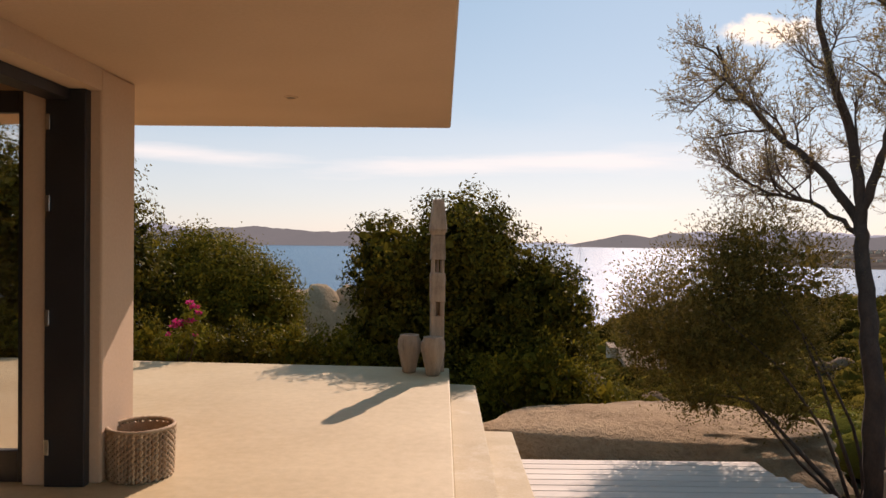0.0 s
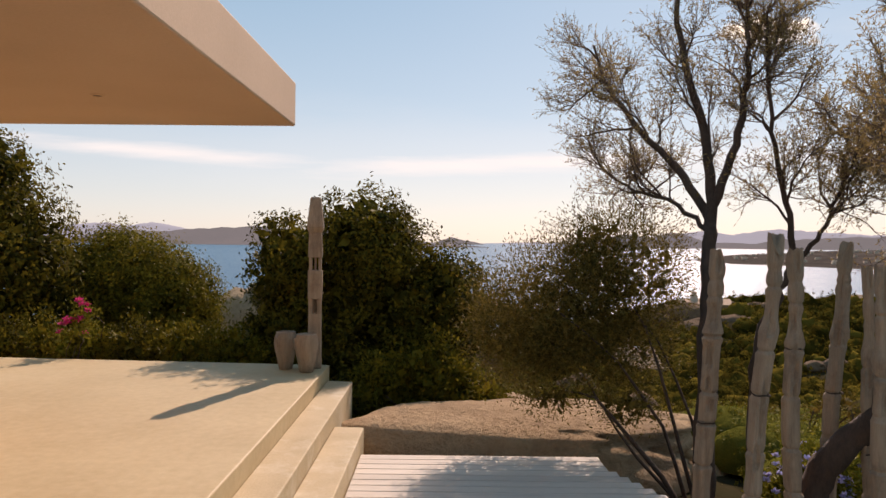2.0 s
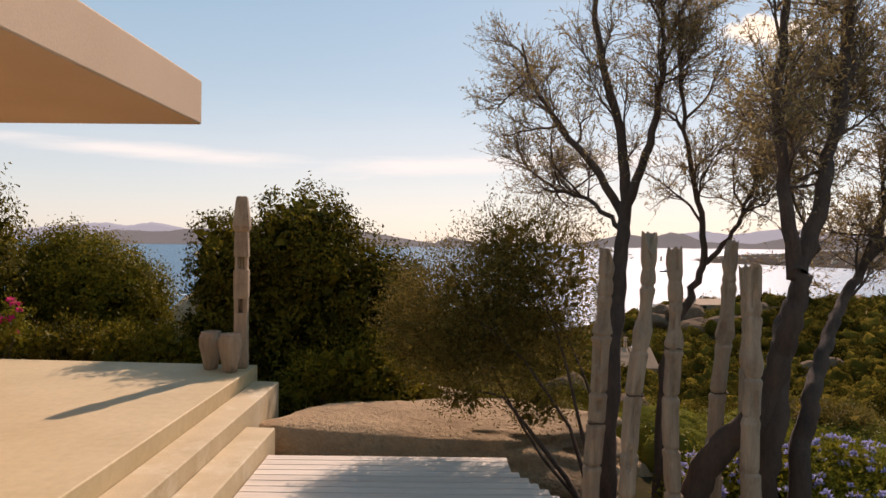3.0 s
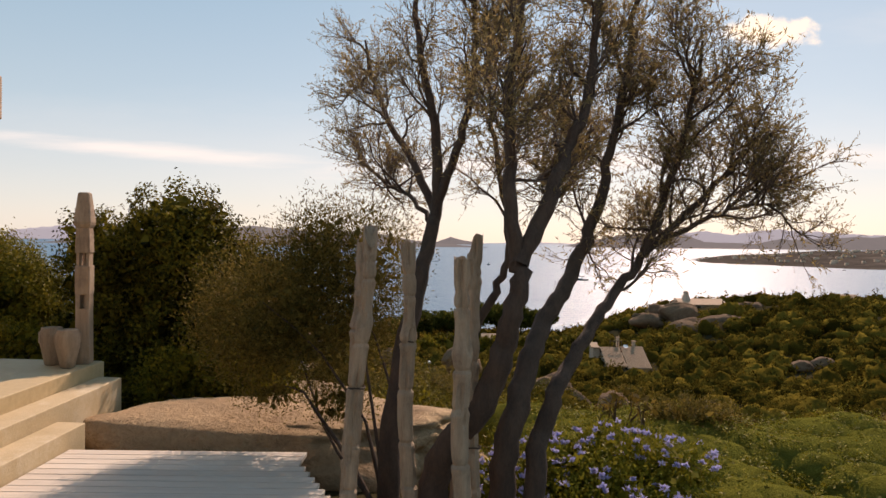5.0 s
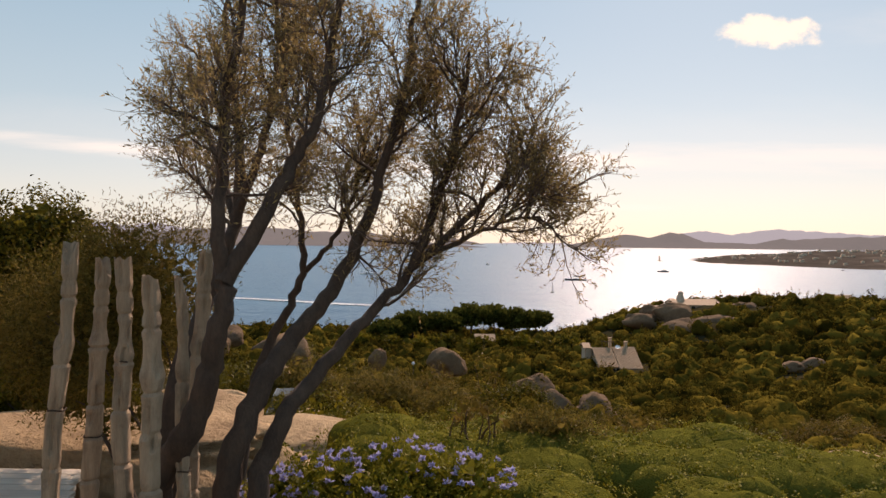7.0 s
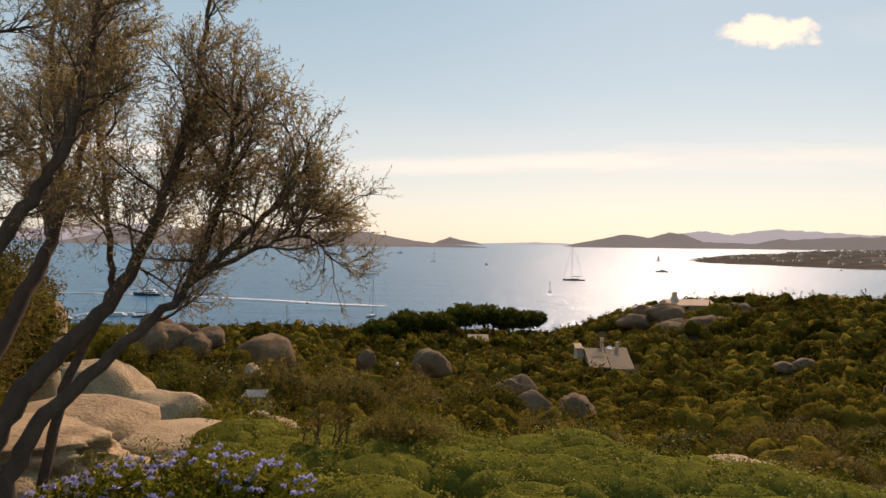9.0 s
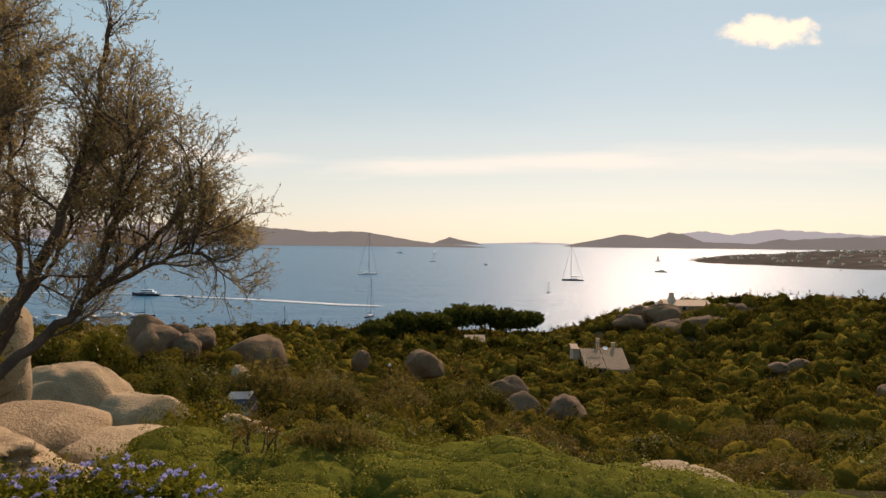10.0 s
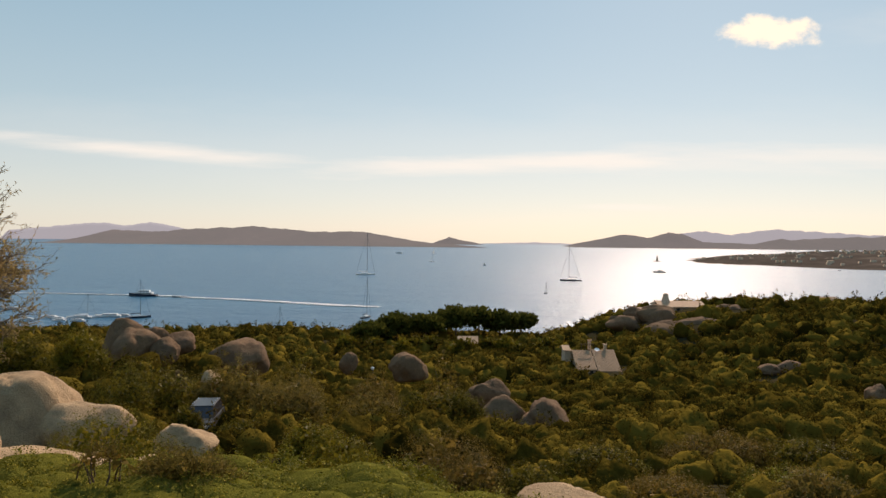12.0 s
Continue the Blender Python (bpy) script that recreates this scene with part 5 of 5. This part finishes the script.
# ---------------------------------------------------------------- parked car
def car():
    t = thing("car", "grey estate car parked between bushes", "car", pose(-3.1, 42.0, -9.15, 0, 0, 97))
    bm = bmesh.new()
    prof = [(-2.2, 0.35), (-2.25, 0.75), (-2.1, 0.98), (-1.2, 1.02), (2.05, 1.0), (2.2, 0.85), (2.2, 0.4)]
    a = [bm.verts.new((x, -0.88, z)) for x, z in prof]
    b = [bm.verts.new((x, 0.88, z)) for x, z in prof]
    bm.faces.new(a)
    bm.faces.new(list(reversed(b)))
    for i in range(len(a)):
        j = (i + 1) % len(a)
        bm.faces.new((a[j], a[i], b[i], b[j]))
    bmesh.ops.recalc_face_normals(bm, faces=bm.faces[:])
    bmesh.ops.bevel(bm, geom=bm.edges[:], offset=0.06, segments=2, affect="EDGES")
    part("body", bm, CARPAINT, t)
    bm = bmesh.new()
    lo = [(-1.15, 1.0), (2.08, 1.0)]
    hi = [(-0.45, 1.55), (1.75, 1.52)]
    vs = [bm.verts.new((x, s * 0.82, z)) for x, z in lo for s in (-1, 1)] + [bm.verts.new((x, s * 0.66, z)) for x, z in hi for s in (-1, 1)]
    for q in ((0, 1, 5, 4), (2, 6, 7, 3), (0, 4, 6, 2), (1, 3, 7, 5), (4, 5, 7, 6)):
        bm.faces.new([vs[i] for i in q])
    bmesh.ops.recalc_face_normals(bm, faces=bm.faces[:])
    part("window", bm, CARGLASS, t)
    part("roof", box(-0.42, 1.75, -0.68, 0.68, 1.545, 1.60, 0.025), CARPAINT, t)
    for s in (-1, 1):
        part("roof_rail", box(-0.2, 1.6, s * 0.6 - 0.02, s * 0.6 + 0.02, 1.62, 1.66, 0.01), CHROME, t)
        part("headlight", box(-2.26, -2.18, s * 0.6 - 0.16, s * 0.6 + 0.16, 0.72, 0.86, 0.02), HULL_WHITE, t)
        part("tail_light", box(2.17, 2.23, s * 0.68 - 0.1, s * 0.68 + 0.1, 0.7, 0.95, 0.02), TILE, t)
        for x in (-1.4, 1.35):
            w = part("wheel", lathe([(0.2, -0.1), (0.32, -0.11), (0.34, -0.06), (0.34, 0.06), (0.32, 0.11), (0.2, 0.1)], 20), TYRE, t)
            w.matrix_basis = pose(x, s * 0.80, 0.34, 90, 0, 0)
            r = part("rim", lathe([(0.05, -0.115), (0.2, -0.112), (0.2, 0.112), (0.05, 0.115)], 14), CHROME, w)


car()


# ---------------------------------------------------------------- boats
def sailboat(x, y, z, length, mast, turn, hull_mat, label, raised=False):
    t = thing("sailboat", label, "boat", pose(x, y, z, 0, 0, turn), "boats in the bay")
    bm = bmesh.new()
    n = 10
    rings = []
    for i in range(n + 1):
        s = i / n
        w = length * 0.14 * (math.sin(math.pi * min(1, 0.12 + s * 0.88)) ** 0.6) * (1 if s < 0.6 else 1 - ((s - 0.6) / 0.4) ** 2 * 0.95)
        X = (s - 0.5) * length
        h = length * (0.055 + 0.03 * s)
        rings.append([bm.verts.new(p) for p in ((X, -w, h), (X, -w * 0.8, 0.1), (X, 0, -0.5), (X, w * 0.8, 0.1), (X, w, h))])
    for a, b in zip(rings, rings[1:]):
        for k in range(4):
            bm.faces.new((a[k], b[k], b[k + 1], a[k + 1]))
        bm.faces.new((a[4], b[4], b[0], a[0]))
    bm.faces.new(rings[0])
    bm.faces.new(list(reversed(rings[-1])))
    bmesh.ops.recalc_face_normals(bm, faces=bm.faces[:])
    part("hull", bm, hull_mat, t)
    part("cabin", box(-length * 0.25, length * 0.12, -length * 0.07, length * 0.07, length * 0.06, length * 0.12, length * 0.015), HULL_WHITE, t)
    r = max(0.12, mast * 0.006)
    part("mast", tubes([(np.array([(length * 0.08, 0, 0.3), (length * 0.08, 0, mast)]), [r, r * 0.7])], 6), MAST, t)
    part("boom", tubes([(np.array([(length * 0.08, 0, length * 0.2), (-length * 0.32, 0, length * 0.19)]), [r * 1.8, r * 1.4])], 6), hull_mat, t)
    q = r * 0.35
    part("forestay", tubes([(np.array([(length * 0.48, 0, length * 0.08), (length * 0.08, 0, mast * 0.97)]), [q, q])], 4), MAST, t)
    part("backstay", tubes([(np.array([(-length * 0.49, 0, length * 0.06), (length * 0.08, 0, mast * 0.99)]), [q, q])], 4), MAST, t)
    if raised:
        bm = bmesh.new()
        v = [bm.verts.new(p) for p in ((length * 0.07, 0, length * 0.2), (-length * 0.35, 0.3, length * 0.2), (length * 0.07, 0, mast * 0.95))]
        bm.faces.new(v)
        bmesh.ops.solidify(bm, geom=bm.faces[:], thickness=0.05)
        part("sail", bm, HULL_WHITE, t)


def motorboat(x, y, z, length, turn, hull_mat, label, decks=2):
    t = thing("motorboat", label, "boat", pose(x, y, z, 0, 0, turn), "boats in the bay")
    bm = bmesh.new()
    n = 8
    rings = []
    for i in range(n + 1):
        s = i / n
        w = length * 0.13 * (1 if s < 0.55 else 1 - ((s - 0.55) / 0.45) ** 2 * 0.96)
        X = (s - 0.5) * length
        h = length * (0.075 + 0.05 * s * s)
        rings.append([bm.verts.new(p) for p in ((X, -w, h), (X, -w * 0.75, 0.05), (X, 0, -0.4), (X, w * 0.75, 0.05), (X, w, h))])
    for a, b in zip(rings, rings[1:]):
        for k in range(4):
            bm.faces.new((a[k], b[k], b[k + 1], a[k + 1]))
        bm.faces.new((a[4], b[4], b[0], a[0]))
    bm.faces.new(rings[0])
    bm.faces.new(list(reversed(rings[-1])))
    bmesh.ops.recalc_face_normals(bm, faces=bm.faces[:])
    part("hull", bm, hull_mat, t)
    z0 = length * 0.08
    for d in range(decks):
        k = 1 - 0.28 * d
        part("cabin", box(-length * 0.36 * k, length * 0.2 * k, -length * 0.1 * k, length * 0.1 * k, z0, z0 + length * 0.07, length * 0.012), HULL_WHITE, t)
        part("window", box(-length * 0.33 * k, length * 0.203 * k, -length * 0.102 * k, length * 0.102 * k, z0 + length * 0.025, z0 + length * 0.05), CARGLASS, t)
        z0 += length * 0.072
    part("mast", tubes([(np.array([(-length * 0.02, 0, z0), (-length * 0.05, 0, z0 + length * 0.12)]), [length * 0.008, length * 0.004])], 5), MAST, t)


sailboat(-77.2, 812, -38, 22, 48, 12, HULL_WHITE, "large white sailing yacht at anchor in the bay")
sailboat(-28.2, 366, -38, 11, 21, 70, HULL_DARK, "dark-hulled sailing boat moored end-on off the pines")
sailboat(143.5, 732, -38, 22, 37, 178, HULL_DARK, "long black sailing yacht under bare mast")
sailboat(91.7, 552, -38, 7, 9, 60, HULL_DARK, "small sailing boat crossing the glittering water")
sailboat(-13.4, 1950, -35.1, 14, 17, 20, HULL_WHITE, "distant white sailboat with its mainsail up", True)
sailboat(-9.7, 1330, -38, 12, 12, 10, HULL_WHITE, "distant white sailboat on the bay")
sailboat(-60, 308, -38, 6, 11, 30, TILE, "small red-hulled boat with a bare mast")
sailboat(-140.8, 354, -38, 12, 19, 35, HULL_DARK, "moored sailing boat with furled sails")
sailboat(-166, 352, -38, 10, 12, 20, HULL_WHITE, "moored white sailing boat near the shore")
motorboat(-193.6, 484, -38, 19, 180, HULL_DARK, "dark-hulled motor yacht heading along the bay")
motorboat(80, 1176, -38, 13, 100, HULL_DARK, "motor yacht seen from the stern in the bay", 3)
motorboat(306, 964, -38, 16, 170, HULL_DARK, "motor yacht in the sun glitter")
motorboat(-110.9, 1968, -34.9, 19, 180, HULL_WHITE, "white motorboat trailing a wake")
motorboat(-168, 478, -38, 7, 175, HULL_DARK, "small motorboat trailing a white wake", 1)
motorboat(629.7, 1104, -38, 7, 20, HULL_DARK, "small boat near the promontory", 1)
for i, (bx, by, bl, ba) in enumerate(((-157, 356, 15, 195), (-168, 349, 14, 200), (-176, 345, 9, 170), (-183, 350, 10, 185), (-189, 342, 8, 160), (-172, 338, 8, 190), (-163, 338, 9, 175), (-225, 388, 11, 190), (-236, 392, 12, 180), (-152, 362, 9, 170), (-84, 306, 5, 10), (-103.6, 308, 5, 20))):
    motorboat(bx, by, -38, bl * 0.8, ba, HULL_WHITE, "white motorboat moored off the shore", 1)


def wake(points, w0, w1, label):
    """Foam left on the water, broken up along its edges."""
    rng = np.random.default_rng(len(points))
    P = np.array(points, float)
    V, F = [], []
    for k in range(2600):
        s = rng.random() ** 0.8
        i = min(int(s * (len(P) - 1)), len(P) - 2)
        f = s * (len(P) - 1) - i
        c = P[i] * (1 - f) + P[i + 1] * f
        w = w0 + (w1 - w0) * s
        c = c + rng.normal(size=2) * np.array([2.0, w * 0.22])
        L, h = rng.uniform(1.5, 6.0), rng.uniform(0.2, 0.8) * (1.3 - s)
        b = len(V)
        z = -37.9 + rng.random() * 0.35
        V += [(c[0] - L, c[1], z), (c[0], c[1] - h, z), (c[0] + L, c[1], z), (c[0], c[1] + h, z)]
        F.append((b, b + 1, b + 2, b + 3))
    tagged(part("wake", (V, F), FOAM), label, "wake", kind="stuff")


FOAM = material("foam", (0.80, 0.82, 0.84), (0.86, 0.87, 0.88), 0.5, 0.8, 0, 3)
wake([(-164, 478), (-130, 468), (-90, 450), (-55, 432), (-30, 425)], 1.5, 6, "white foaming wake of the small motorboat")
wake([(-184, 484), (-170, 486), (-250, 497), (-330, 500)], 1.0, 3, "thin foam lines on the water")


def lighthouse():
    t = thing("lighthouse", "small dark beacon tower on a reef", "lighthouse", pose(478, 1544, -38))
    part("reef", lathe([(9, -1), (7, 0.8), (3, 1.5), (1, 1.8)], 14, 0.1, 4), GRANITE_SHADED, t)
    part("tower", lathe([(2.0, 1.0), (1.6, 8), (2.1, 8.3), (1.2, 9), (1.2, 11), (0.3, 12)], 12), STUCCO, t)


lighthouse()


def far_village():
    rng = np.random.default_rng(401)
    V, F = [], []
    for _ in range(170):
        t = rng.random()
        s = rng.uniform(0.06, 0.6)
        x = np.interp(t, [0, .12, .35, .6, 1], [552, 530, 606, 680, 1250]) + s * (700 + 500 * t)
        y = np.interp(t, [0, .12, .35, .6, 1], [1690, 1400, 1318, 1150, 900]) + s * 930
        z = -38.6 + 28 * min(1, s * 2.2 + 0.05) * min(1, 0.25 + t * 3) * (0.85 + 0.3 * noise.noise(Vector((x * 0.01, y * 0.01, 2))))
        w, d, h = rng.uniform(4, 11), rng.uniform(4, 8), rng.uniform(3, 6)
        b = len(V)
        V += [(x + i * w, y + j * d, z + k * h - 1) for i in (0, 1) for j in (0, 1) for k in (0, 1)]
        F += [(b + q[0], b + q[1], b + q[2], b + q[3]) for q in ((0, 4, 5, 1), (4, 6, 7, 5), (6, 2, 3, 7), (2, 0, 1, 3), (1, 5, 7, 3))]
    tagged(part("village", (V, F), STUCCO), "scattered pale houses on the far promontory", "village", kind="stuff")


far_village()
